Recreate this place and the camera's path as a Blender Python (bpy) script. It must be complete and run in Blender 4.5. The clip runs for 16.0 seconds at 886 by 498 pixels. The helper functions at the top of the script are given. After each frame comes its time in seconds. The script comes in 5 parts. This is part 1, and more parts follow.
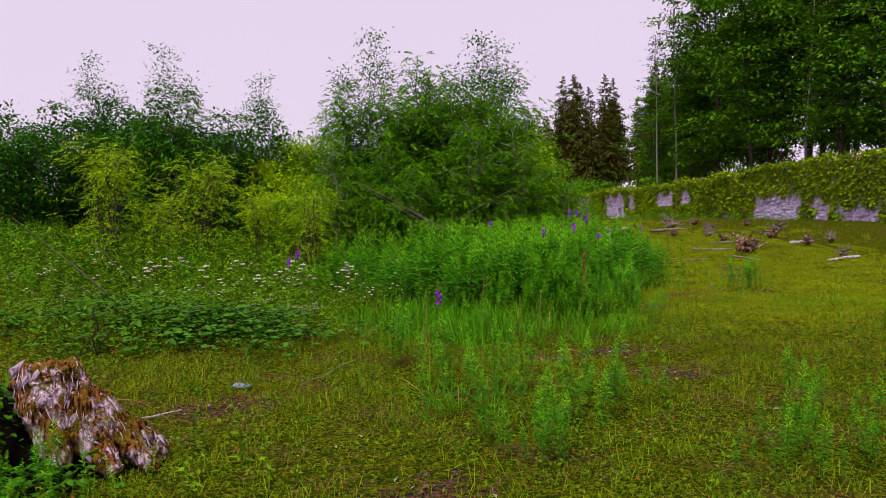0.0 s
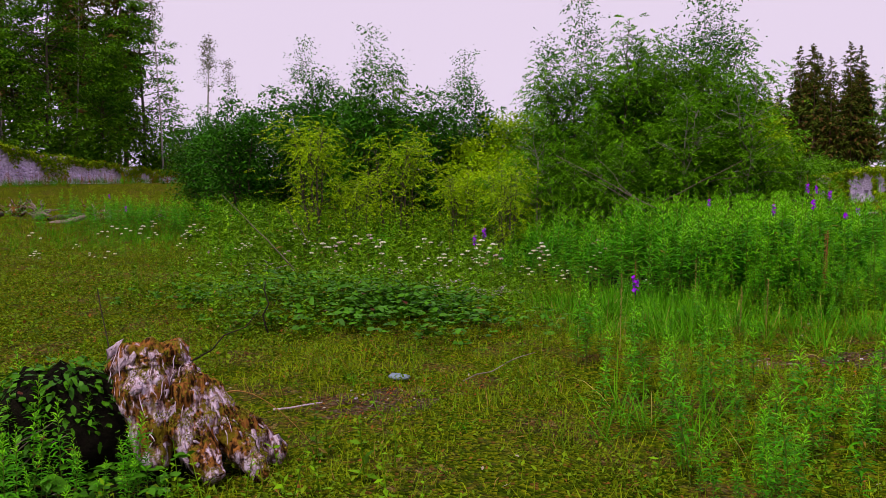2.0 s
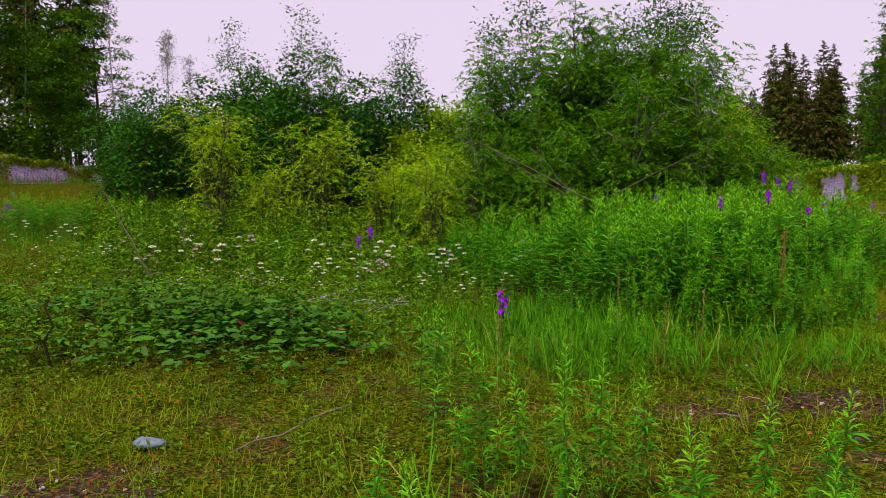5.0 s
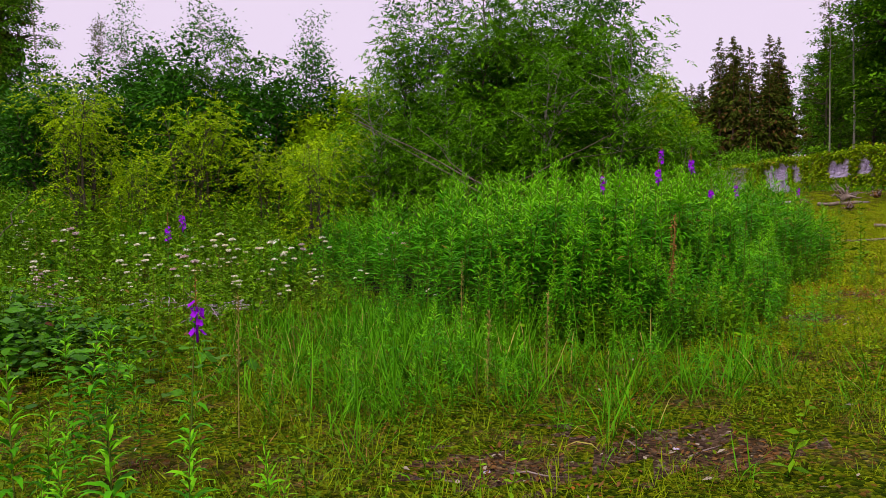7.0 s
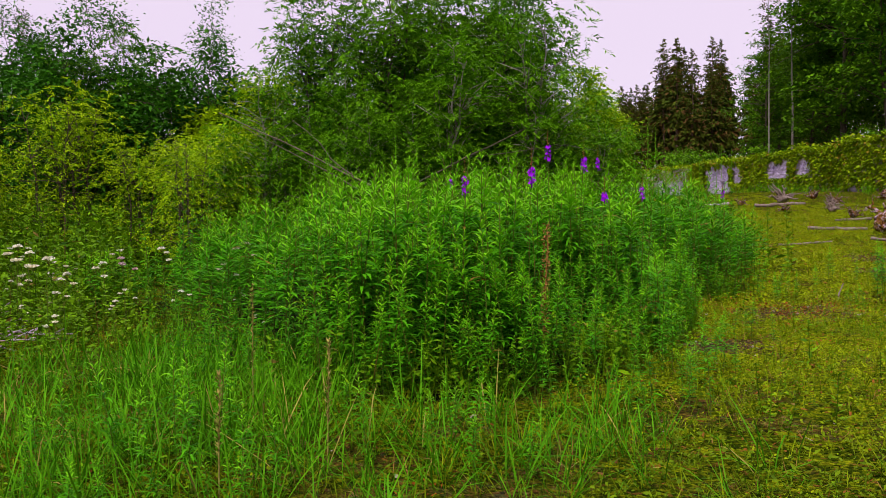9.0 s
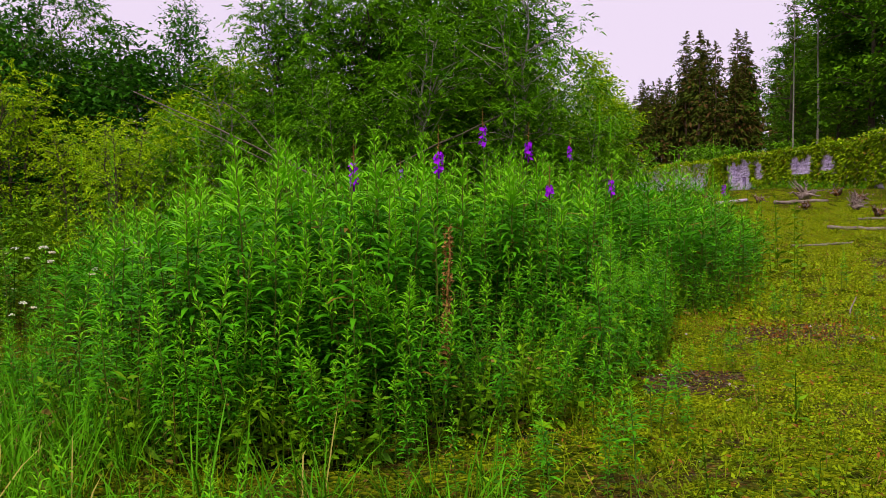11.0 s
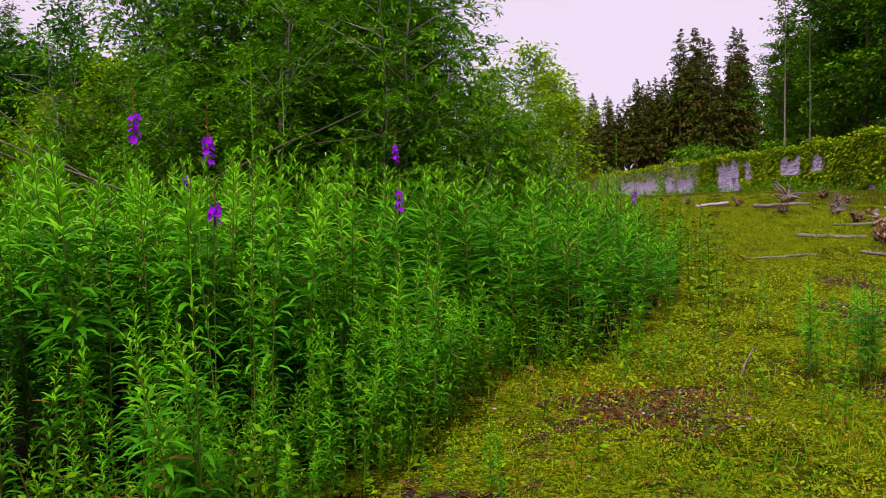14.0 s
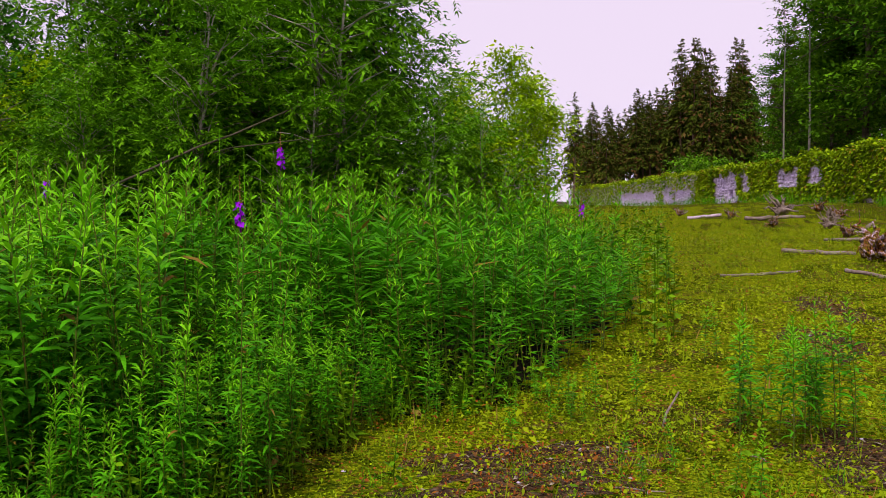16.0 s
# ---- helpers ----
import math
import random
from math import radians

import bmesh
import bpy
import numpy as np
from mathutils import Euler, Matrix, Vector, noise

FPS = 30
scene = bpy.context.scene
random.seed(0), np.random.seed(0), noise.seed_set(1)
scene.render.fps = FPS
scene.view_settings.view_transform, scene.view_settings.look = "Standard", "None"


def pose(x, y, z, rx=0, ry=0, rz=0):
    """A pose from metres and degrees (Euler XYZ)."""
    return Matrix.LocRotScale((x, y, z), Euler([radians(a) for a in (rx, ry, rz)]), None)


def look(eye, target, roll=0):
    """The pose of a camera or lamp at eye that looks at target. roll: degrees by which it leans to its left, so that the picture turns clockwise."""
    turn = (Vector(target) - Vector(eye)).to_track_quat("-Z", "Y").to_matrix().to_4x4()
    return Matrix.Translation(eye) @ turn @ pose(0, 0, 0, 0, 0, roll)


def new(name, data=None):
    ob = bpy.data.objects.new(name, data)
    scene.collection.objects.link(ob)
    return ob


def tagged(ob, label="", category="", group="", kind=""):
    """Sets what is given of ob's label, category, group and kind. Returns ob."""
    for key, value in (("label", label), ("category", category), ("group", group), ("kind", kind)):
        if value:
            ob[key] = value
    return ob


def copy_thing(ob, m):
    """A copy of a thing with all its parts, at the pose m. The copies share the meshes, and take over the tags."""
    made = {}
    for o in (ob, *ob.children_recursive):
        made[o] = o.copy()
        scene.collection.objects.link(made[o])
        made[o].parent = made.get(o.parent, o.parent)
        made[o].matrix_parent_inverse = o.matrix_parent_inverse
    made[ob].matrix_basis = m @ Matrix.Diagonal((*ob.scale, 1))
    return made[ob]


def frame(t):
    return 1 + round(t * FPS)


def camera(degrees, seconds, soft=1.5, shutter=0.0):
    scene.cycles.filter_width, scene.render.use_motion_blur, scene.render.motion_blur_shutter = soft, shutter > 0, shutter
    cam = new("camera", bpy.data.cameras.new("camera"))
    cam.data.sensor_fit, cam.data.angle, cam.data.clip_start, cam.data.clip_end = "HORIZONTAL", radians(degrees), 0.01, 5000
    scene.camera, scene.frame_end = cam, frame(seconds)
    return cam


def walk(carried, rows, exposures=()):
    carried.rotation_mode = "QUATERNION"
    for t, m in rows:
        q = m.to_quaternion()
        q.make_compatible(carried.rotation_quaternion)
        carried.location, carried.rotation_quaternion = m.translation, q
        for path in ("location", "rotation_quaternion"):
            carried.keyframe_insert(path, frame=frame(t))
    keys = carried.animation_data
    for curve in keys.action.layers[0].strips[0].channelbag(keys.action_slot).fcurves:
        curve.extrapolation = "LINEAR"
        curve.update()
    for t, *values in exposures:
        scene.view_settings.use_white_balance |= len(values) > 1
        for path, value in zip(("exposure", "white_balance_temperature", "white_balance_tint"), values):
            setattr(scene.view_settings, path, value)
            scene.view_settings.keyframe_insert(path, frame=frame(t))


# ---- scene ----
cam = camera(58.6, 16.0, soft=0.5)
PATH = [
    (0, (0.216, -0.18, 1.615), (0.141, 1.817, 1.536), -0.8),
    (0.5, (0.298, 0.031, 1.574), (0.182, 2.025, 1.487), -0.8),
    (1, (0.327, 0.331, 1.535), (0.093, 2.314, 1.425), -0.6),
    (1.5, (0.288, 0.715, 1.507), (-0.157, 2.662, 1.392), -0.5),
    (2, (0.332, 1.129, 1.466), (-0.272, 3.032, 1.355), -0.6),
    (2.5, (0.353, 1.583, 1.432), (-0.307, 3.467, 1.319), -0.4),
    (3, (0.378, 2.021, 1.418), (-0.292, 3.902, 1.307), -0.4),
    (3.5, (0.488, 2.359, 1.425), (-0.187, 4.239, 1.321), -0.5),
    (4, (0.584, 2.741, 1.394), (-0.079, 4.625, 1.288), -0.4),
    (4.5, (0.685, 3.14, 1.384), (0.104, 5.051, 1.277), -0.5),
    (4.7, (0.746, 3.268, 1.378), (0.177, 5.183, 1.271), -0.6),
    (6.8, (1.563, 5.132, 1.222), (1.107, 7.076, 1.099), -1.0),
    (7, (1.615, 5.315, 1.232), (1.162, 7.259, 1.109), -1.0),
    (7.5, (1.755, 5.704, 1.252), (1.308, 7.65, 1.131), -1.0),
    (8, (1.924, 6.1, 1.258), (1.48, 8.047, 1.136), -0.9),
    (8.5, (2.064, 6.536, 1.257), (1.686, 8.496, 1.133), -0.9),
    (9, (2.25, 6.95, 1.25), (1.914, 8.918, 1.126), -1.0),
    (9.2, (2.295, 7.152, 1.222), (1.972, 9.122, 1.106), -0.5),
    (11.3, (2.97, 8.689, 1.239), (2.57, 10.643, 1.1), -0.7),
    (11.5, (3.055, 8.864, 1.227), (2.651, 10.818, 1.089), -0.8),
    (12, (3.296, 9.275, 1.247), (2.886, 11.227, 1.11), -0.8),
    (12.5, (3.536, 9.688, 1.238), (3.126, 11.64, 1.103), -0.9),
    (13, (3.79, 10.058, 1.247), (3.384, 12.012, 1.116), -1.0),
    (13.5, (4.033, 10.414, 1.295), (3.629, 12.368, 1.163), -0.7),
    (14, (4.249, 10.79, 1.315), (3.847, 12.745, 1.181), -0.8),
    (14.5, (4.477, 11.163, 1.306), (4.076, 13.118, 1.175), -0.9),
    (15, (4.657, 11.531, 1.313), (4.258, 13.486, 1.182), -0.7),
    (15.5, (4.783, 11.781, 1.32), (4.382, 13.737, 1.198), -0.4),
    (16, (4.878, 11.836, 1.338), (4.467, 13.79, 1.225), -0.2),
]
EXPOSURES = [(0.0, -0.10), (4.5, -0.06), (8.0, 0.0), (16.0, 0.04)]
walk(cam, [(t, look(eye, target, roll)) for t, eye, target, roll in PATH], EXPOSURES)

# ------------------------------------------------------------------ light
SKY_GAIN = 1.0
world = bpy.data.worlds.new("overcast_sky")
scene.world = world
world.use_nodes = True
wn, wl = world.node_tree.nodes, world.node_tree.links
sky = wn.new("ShaderNodeTexSky")
sky.sky_type, sky.sun_disc = "NISHITA", False
sky.sun_elevation, sky.sun_rotation = radians(58), radians(192)
dim = wn.new("ShaderNodeVectorMath")
dim.operation = "SCALE"
dim.inputs["Scale"].default_value = 0.1
wl.new(sky.outputs["Color"], dim.inputs[0])
cloud_noise = wn.new("ShaderNodeTexNoise")
cloud_noise.inputs["Scale"].default_value = 1.6
cloud_noise.inputs["Detail"].default_value = 4.0
cloud = wn.new("ShaderNodeMix")
cloud.data_type = "RGBA"
cloud.inputs[6].default_value = (0.87, 0.725, 0.915, 1)
cloud.inputs[7].default_value = (0.905, 0.76, 0.945, 1)
wl.new(cloud_noise.outputs["Fac"], cloud.inputs[0])
cover = wn.new("ShaderNodeMix")
cover.data_type = "RGBA"
cover.inputs[0].default_value = 0.94
wl.new(dim.outputs[0], cover.inputs[6])
wl.new(cloud.outputs[2], cover.inputs[7])
wl.new(cover.outputs[2], wn["Background"].inputs["Color"])
wn["Background"].inputs["Strength"].default_value = SKY_GAIN

sun = new("sun", bpy.data.lights.new("sun", "SUN"))
sun.data.energy, sun.data.angle, sun.data.color = 3.2, radians(14), (1.0, 0.97, 0.84)
sun.matrix_world = look((0, 0, 30), (2, 9.6, 14))


# ------------------------------------------------------------------ materials
def nodes_of(name):
    mat = bpy.data.materials.new(name)
    mat.use_nodes = True
    return mat, mat.node_tree.nodes, mat.node_tree.links, mat.node_tree.nodes["Principled BSDF"]


def noise_fac(n, l, scale, detail=4.0, rough=0.6, lo=0.35, hi=0.65):
    co = n.new("ShaderNodeTexCoord")
    tex = n.new("ShaderNodeTexNoise")
    tex.inputs["Scale"].default_value, tex.inputs["Detail"].default_value = scale, detail
    tex.inputs["Roughness"].default_value = rough
    l.new(co.outputs["Object"], tex.inputs["Vector"])
    ramp = n.new("ShaderNodeMapRange")
    ramp.inputs["From Min"].default_value, ramp.inputs["From Max"].default_value = lo, hi
    l.new(tex.outputs["Fac"], ramp.inputs["Value"])
    return ramp.outputs["Result"]


def blend(n, l, fac, a, b):
    mix = n.new("ShaderNodeMix")
    mix.data_type = "RGBA"
    if isinstance(fac, float):
        mix.inputs[0].default_value = fac
    else:
        l.new(fac, mix.inputs[0])
    for slot, c in ((6, a), (7, b)):
        if isinstance(c, tuple):
            mix.inputs[slot].default_value = (*c, 1)
        else:
            l.new(c, mix.inputs[slot])
    return mix.outputs[2]


def leaf_material(name, dark, light, dead=None, dead_share=0.03, through_light=0.13, rough=0.5, patch=0.7, gloss=0.03, clump=0.0):
    """Foliage: each leaf its own tint, larger patches of paler growth, some leaves gone brown."""
    mat, n, l, bsdf = nodes_of(name)
    geo = n.new("ShaderNodeNewGeometry")
    col = blend(n, l, geo.outputs["Random Per Island"], dark, light)
    mid = tuple(0.5 * (a + b) for a, b in zip(dark, light))
    warm = (mid[0] * 1.35, mid[1] * 1.12, mid[2] * 0.8)
    fac = n.new("ShaderNodeMath")
    fac.operation = "MULTIPLY"
    fac.inputs[1].default_value = 0.6
    l.new(noise_fac(n, l, patch, 3.0), fac.inputs[0])
    col = blend(n, l, fac.outputs[0], col, warm)
    if clump:
        cool = (dark[0] * 0.8, dark[1] * 0.9, dark[2])
        col = blend(n, l, noise_fac(n, l, clump, 4.0, 0.6, 0.50, 0.72), col, cool)
    if dead:
        gone = n.new("ShaderNodeMath")
        gone.operation = "GREATER_THAN"
        gone.inputs[1].default_value = 1.0 - dead_share
        l.new(geo.outputs["Random Per Island"], gone.inputs[0])
        col = blend(n, l, gone.outputs[0], col, dead)
    l.new(col, bsdf.inputs["Base Color"])
    bsdf.inputs["Roughness"].default_value = rough
    bsdf.inputs["Specular IOR Level"].default_value = gloss
    trans = n.new("ShaderNodeBsdfTranslucent")
    l.new(col, trans.inputs["Color"])
    mixed = n.new("ShaderNodeMixShader")
    mixed.inputs[0].default_value = through_light
    l.new(bsdf.outputs[0], mixed.inputs[1])
    l.new(trans.outputs[0], mixed.inputs[2])
    l.new(mixed.outputs[0], n["Material Output"].inputs["Surface"])
    return mat


def rough_material(name, a, b, c, scale=6.0, fine=60.0, rough=0.9, bump=0.4, depth=0.02, island=0.0):
    """Earth, bark, wood, stone: two scales of colour and a bump."""
    mat, n, l, bsdf = nodes_of(name)
    col = blend(n, l, noise_fac(n, l, scale, 5.0), a, b)
    col = blend(n, l, noise_fac(n, l, fine, 6.0, 0.7, 0.48, 0.72), col, c)
    if island:
        geo = n.new("ShaderNodeNewGeometry")
        hue = n.new("ShaderNodeHueSaturation")
        span = n.new("ShaderNodeMapRange")
        span.inputs["To Min"].default_value, span.inputs["To Max"].default_value = 1 - island, 1 + island
        l.new(geo.outputs["Random Per Island"], span.inputs["Value"])
        l.new(span.outputs["Result"], hue.inputs["Value"])
        l.new(col, hue.inputs["Color"])
        col = hue.outputs["Color"]
    l.new(col, bsdf.inputs["Base Color"])
    bsdf.inputs["Roughness"].default_value = rough
    bsdf.inputs["Specular IOR Level"].default_value = 0.06
    b_node = n.new("ShaderNodeBump")
    b_node.inputs["Strength"].default_value, b_node.inputs["Distance"].default_value = bump, depth
    l.new(noise_fac(n, l, fine * 0.7, 6.0, 0.7, 0.2, 0.8), b_node.inputs["Height"])
    l.new(b_node.outputs[0], bsdf.inputs["Normal"])
    return mat


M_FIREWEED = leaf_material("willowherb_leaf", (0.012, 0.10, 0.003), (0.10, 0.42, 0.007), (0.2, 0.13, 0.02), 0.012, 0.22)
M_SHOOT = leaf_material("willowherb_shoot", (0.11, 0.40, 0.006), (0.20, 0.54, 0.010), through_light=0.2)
M_STEM = rough_material("green_stem", (0.07, 0.17, 0.015), (0.13, 0.14, 0.02), (0.16, 0.08, 0.03), 4.0, 30.0, 0.6)
M_PETAL = leaf_material("purple_petal", (0.26, 0.008, 0.66), (0.42, 0.015, 0.90), through_light=0.35, patch=3.0)
M_WHITE = leaf_material("white_petal", (0.66, 0.68, 0.58), (0.82, 0.82, 0.76), through_light=0.2, patch=3.0)
M_PINK = leaf_material("pink_petal", (0.50, 0.36, 0.42), (0.66, 0.52, 0.58), through_light=0.3, patch=3.0)
M_GRASS = leaf_material("meadow_grass", (0.05, 0.11, 0.003), (0.27, 0.36, 0.005), (0.28, 0.16, 0.04), 0.05, patch=0.5, clump=1.2)
M_LONG = leaf_material("long_grass", (0.035, 0.17, 0.003), (0.10, 0.32, 0.005), (0.32, 0.27, 0.06), 0.03)
M_HERB = leaf_material("low_herb", (0.035, 0.085, 0.003), (0.17, 0.27, 0.005), (0.20, 0.08, 0.015), 0.05, patch=0.6, clump=1.6)
M_MEADOW = leaf_material("meadow_herb", (0.018, 0.075, 0.003), (0.20, 0.42, 0.006), (0.2, 0.14, 0.03), 0.03, clump=1.2)
M_BRAMBLE = leaf_material("bramble_leaf", (0.010, 0.055, 0.004), (0.075, 0.25, 0.006), (0.10, 0.03, 0.02), 0.012, 0.15, 0.45, gloss=0.08)
M_ASH = leaf_material("ash_leaf", (0.014, 0.085, 0.004), (0.19, 0.47, 0.006), through_light=0.22, clump=0.9)
M_WILLOW = leaf_material("sallow_leaf", (0.13, 0.29, 0.004), (0.46, 0.66, 0.006), through_light=0.28, clump=0.8)
M_DARKLEAF = leaf_material("alder_leaf", (0.010, 0.058, 0.006), (0.06, 0.22, 0.008), through_light=0.18)
M_BEECH = leaf_material("beech_leaf", (0.02, 0.10, 0.004), (0.15, 0.34, 0.006), through_light=0.2, patch=0.15, clump=0.35)
M_NEEDLE = leaf_material("spruce_needle", (0.024, 0.050, 0.006), (0.10, 0.13, 0.010), (0.12, 0.065, 0.02), 0.22, 0.12, 0.7, patch=0.1)
M_IVY = leaf_material("ivy_leaf", (0.09, 0.20, 0.004), (0.38, 0.52, 0.008), (0.30, 0.2, 0.02), 0.06, 0.2, 0.45, patch=0.35, clump=0.7)
M_BARK = rough_material("bark", (0.07, 0.055, 0.042), (0.12, 0.09, 0.065), (0.045, 0.06, 0.025), 2.0, 18.0, 0.9, 0.6, 0.03)
M_PALEBARK = rough_material("pale_bark", (0.24, 0.21, 0.19), (0.33, 0.28, 0.24), (0.12, 0.13, 0.07), 2.5, 25.0, 0.85, 0.4, 0.01)
M_REDBARK = rough_material("pine_bark", (0.15, 0.085, 0.055), (0.20, 0.13, 0.09), (0.09, 0.06, 0.05), 1.5, 14.0, 0.9, 0.6, 0.03)


def rotten_material():
    """Decayed wood: orange rot, dark hollows, pale fibres running up, moss."""
    mat, n, l, bsdf = nodes_of("rotten_wood")
    co = n.new("ShaderNodeTexCoord")
    stretch = n.new("ShaderNodeMapping")
    stretch.inputs["Scale"].default_value = (46.0, 46.0, 9.0)
    l.new(co.outputs["Object"], stretch.inputs["Vector"])
    fibre = n.new("ShaderNodeTexNoise")
    fibre.inputs["Scale"].default_value, fibre.inputs["Detail"].default_value = 1.0, 6.0
    l.new(stretch.outputs[0], fibre.inputs["Vector"])
    lines = n.new("ShaderNodeMapRange")
    lines.inputs["From Min"].default_value, lines.inputs["From Max"].default_value = 0.42, 0.58
    l.new(fibre.outputs["Fac"], lines.inputs["Value"])
    rot = blend(n, l, lines.outputs["Result"], (0.022, 0.008, 0.003), (0.28, 0.105, 0.026))
    pale = blend(n, l, lines.outputs["Result"], (0.22, 0.12, 0.13), (0.68, 0.52, 0.70))
    col = blend(n, l, noise_fac(n, l, 5.5, 6.0, 0.7, 0.49, 0.55), rot, pale)
    col = blend(n, l, noise_fac(n, l, 7.0, 6.0, 0.75, 0.50, 0.58), col, (0.16, 0.12, 0.008))
    col = blend(n, l, noise_fac(n, l, 24.0, 6.0, 0.75, 0.54, 0.66), col, (0.02, 0.012, 0.006))
    l.new(col, bsdf.inputs["Base Color"])
    bsdf.inputs["Roughness"].default_value = 1.0
    bsdf.inputs["Specular IOR Level"].default_value = 0.05
    bump = n.new("ShaderNodeBump")
    bump.inputs["Strength"].default_value, bump.inputs["Distance"].default_value = 1.0, 0.03
    l.new(fibre.outputs["Fac"], bump.inputs["Height"])
    l.new(bump.outputs[0], bsdf.inputs["Normal"])
    return mat


M_ROT = rotten_material()
M_PALEWOOD = rough_material("weathered_wood", (0.46, 0.33, 0.45), (0.66, 0.50, 0.64), (0.26, 0.12, 0.08), 9.0, 70.0, 0.85, 0.7, 0.01, 0.25)
M_DEADWOOD = rough_material("dead_wood", (0.17, 0.12, 0.10), (0.32, 0.24, 0.23), (0.07, 0.045, 0.035), 4.0, 40.0, 0.9, 0.7, 0.01, 0.2)
M_DEADSTALK = rough_material("dead_stalk", (0.26, 0.125, 0.035), (0.38, 0.20, 0.06), (0.10, 0.05, 0.02), 20.0, 120.0, 0.9, 0.5, 0.005, 0.35)
M_STRAW = rough_material("dry_straw", (0.24, 0.21, 0.05), (0.36, 0.30, 0.08), (0.16, 0.12, 0.03), 20.0, 120.0, 0.9, 0.4, 0.004, 0.25)
M_TWIG = rough_material("dark_twig", (0.025, 0.018, 0.014), (0.05, 0.035, 0.026), (0.02, 0.02, 0.012), 6.0, 60.0)
# Earth coloured almost black to stand in for shade around the stump.
M_SHADE_EARTH = rough_material("shade_earth", (0.006, 0.005, 0.004), (0.014, 0.010, 0.007), (0.010, 0.012, 0.004), 6.0, 50.0, 1.0, 0.8, 0.03)
M_MOSS = leaf_material("moss", (0.11, 0.12, 0.01), (0.20, 0.18, 0.015), through_light=0.1, rough=0.9, gloss=0.05)
M_STONE = rough_material("wall_stone", (0.62, 0.48, 0.78), (0.82, 0.67, 0.95), (0.30, 0.23, 0.30), 1.1, 14.0, 0.9, 0.8, 0.03, 0.2)
M_MORTAR = rough_material("wall_core", (0.62, 0.49, 0.76), (0.78, 0.64, 0.92), (0.22, 0.17, 0.18), 1.2, 9.0, 0.95, 0.9, 0.05)
M_SLATE = rough_material("slate", (0.16, 0.20, 0.27), (0.22, 0.26, 0.33), (0.12, 0.14, 0.17), 8.0, 60.0, 0.6, 0.3, 0.005)


def speckle(n, l, scale, shades):
    """Small cells, each of one of several colours, like tiny leaves and litter seen together."""
    co = n.new("ShaderNodeTexCoord")
    cells = n.new("ShaderNodeTexVoronoi")
    cells.inputs["Scale"].default_value = scale
    l.new(co.outputs["Object"], cells.inputs["Vector"])
    split = n.new("ShaderNodeSeparateColor")
    l.new(cells.outputs["Color"], split.inputs[0])
    ramp = n.new("ShaderNodeValToRGB")
    ramp.color_ramp.interpolation = "CONSTANT"
    for k, (at, c) in enumerate(shades):
        e = ramp.color_ramp.elements[k] if k < 2 else ramp.color_ramp.elements.new(at)
        e.position, e.color = at, (*c, 1)
    l.new(split.outputs[0], ramp.inputs["Fac"])
    return ramp.outputs["Color"], cells.outputs["Distance"]


def ground_material(name, shades, litter_lo, litter_hi):
    mat, n, l, bsdf = nodes_of(name)
    green, gap = speckle(n, l, 42.0, shades)
    brown, _ = speckle(n, l, 34.0, ((0.0, (0.045, 0.026, 0.012)), (0.3, (0.10, 0.048, 0.018)), (0.55, (0.17, 0.075, 0.025)), (0.75, (0.07, 0.05, 0.03)), (0.92, (0.26, 0.15, 0.07))))
    col = blend(n, l, noise_fac(n, l, 1.1, 8.0, 0.75, litter_lo, litter_hi), green, brown)
    col = blend(n, l, noise_fac(n, l, 30.0, 5.0, 0.7, 0.52, 0.72), col, (0.018, 0.024, 0.004))
    l.new(col, bsdf.inputs["Base Color"])
    bsdf.inputs["Roughness"].default_value = 1.0
    bsdf.inputs["Specular IOR Level"].default_value = 0.0
    bump = n.new("ShaderNodeBump")
    bump.inputs["Strength"].default_value, bump.inputs["Distance"].default_value = 1.0, 0.03
    l.new(gap, bump.inputs["Height"])
    l.new(bump.outputs[0], bsdf.inputs["Normal"])
    return mat


M_GROUND = ground_material("mossy_ground", ((0.0, (0.035, 0.058, 0.002)), (0.25, (0.065, 0.092, 0.003)), (0.48, (0.11, 0.13, 0.004)), (0.65, (0.022, 0.038, 0.002)), (0.82, (0.15, 0.165, 0.005)), (0.94, (0.12, 0.065, 0.012))), 0.50, 0.66)
M_SOIL = ground_material("bare_soil", ((0.0, (0.06, 0.036, 0.024)), (0.3, (0.10, 0.062, 0.04)), (0.6, (0.045, 0.028, 0.02)), (0.85, (0.15, 0.11, 0.085)), (0.95, (0.10, 0.13, 0.006))), 0.46, 0.60)
# Dark litter, taken to near-black so its colour holds the plants' shade.
M_SHADED_HUMUS = rough_material("shaded_humus", (0.007, 0.006, 0.004), (0.016, 0.012, 0.006), (0.012, 0.018, 0.004), 3.0, 40.0, 1.0, 0.7, 0.03)
M_TRACK_MOSS = ground_material("track_moss", ((0.0, (0.09, 0.13, 0.003)), (0.25, (0.15, 0.19, 0.004)), (0.48, (0.20, 0.235, 0.005)), (0.65, (0.07, 0.10, 0.003)), (0.82, (0.26, 0.285, 0.006)), (0.94, (0.20, 0.11, 0.015))), 0.56, 0.70)
M_FOREST_FLOOR = rough_material("forest_floor", (0.030, 0.024, 0.014), (0.055, 0.040, 0.020), (0.03, 0.045, 0.008), 0.6, 9.0, 1.0, 0.6, 0.05)
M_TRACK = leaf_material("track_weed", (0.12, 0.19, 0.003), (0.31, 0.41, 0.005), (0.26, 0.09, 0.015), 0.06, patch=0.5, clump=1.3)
M_LITTER = leaf_material("leaf_litter", (0.06, 0.028, 0.010), (0.20, 0.10, 0.035), (0.32, 0.26, 0.20), 0.10, 0.1, 0.9, patch=2.0)
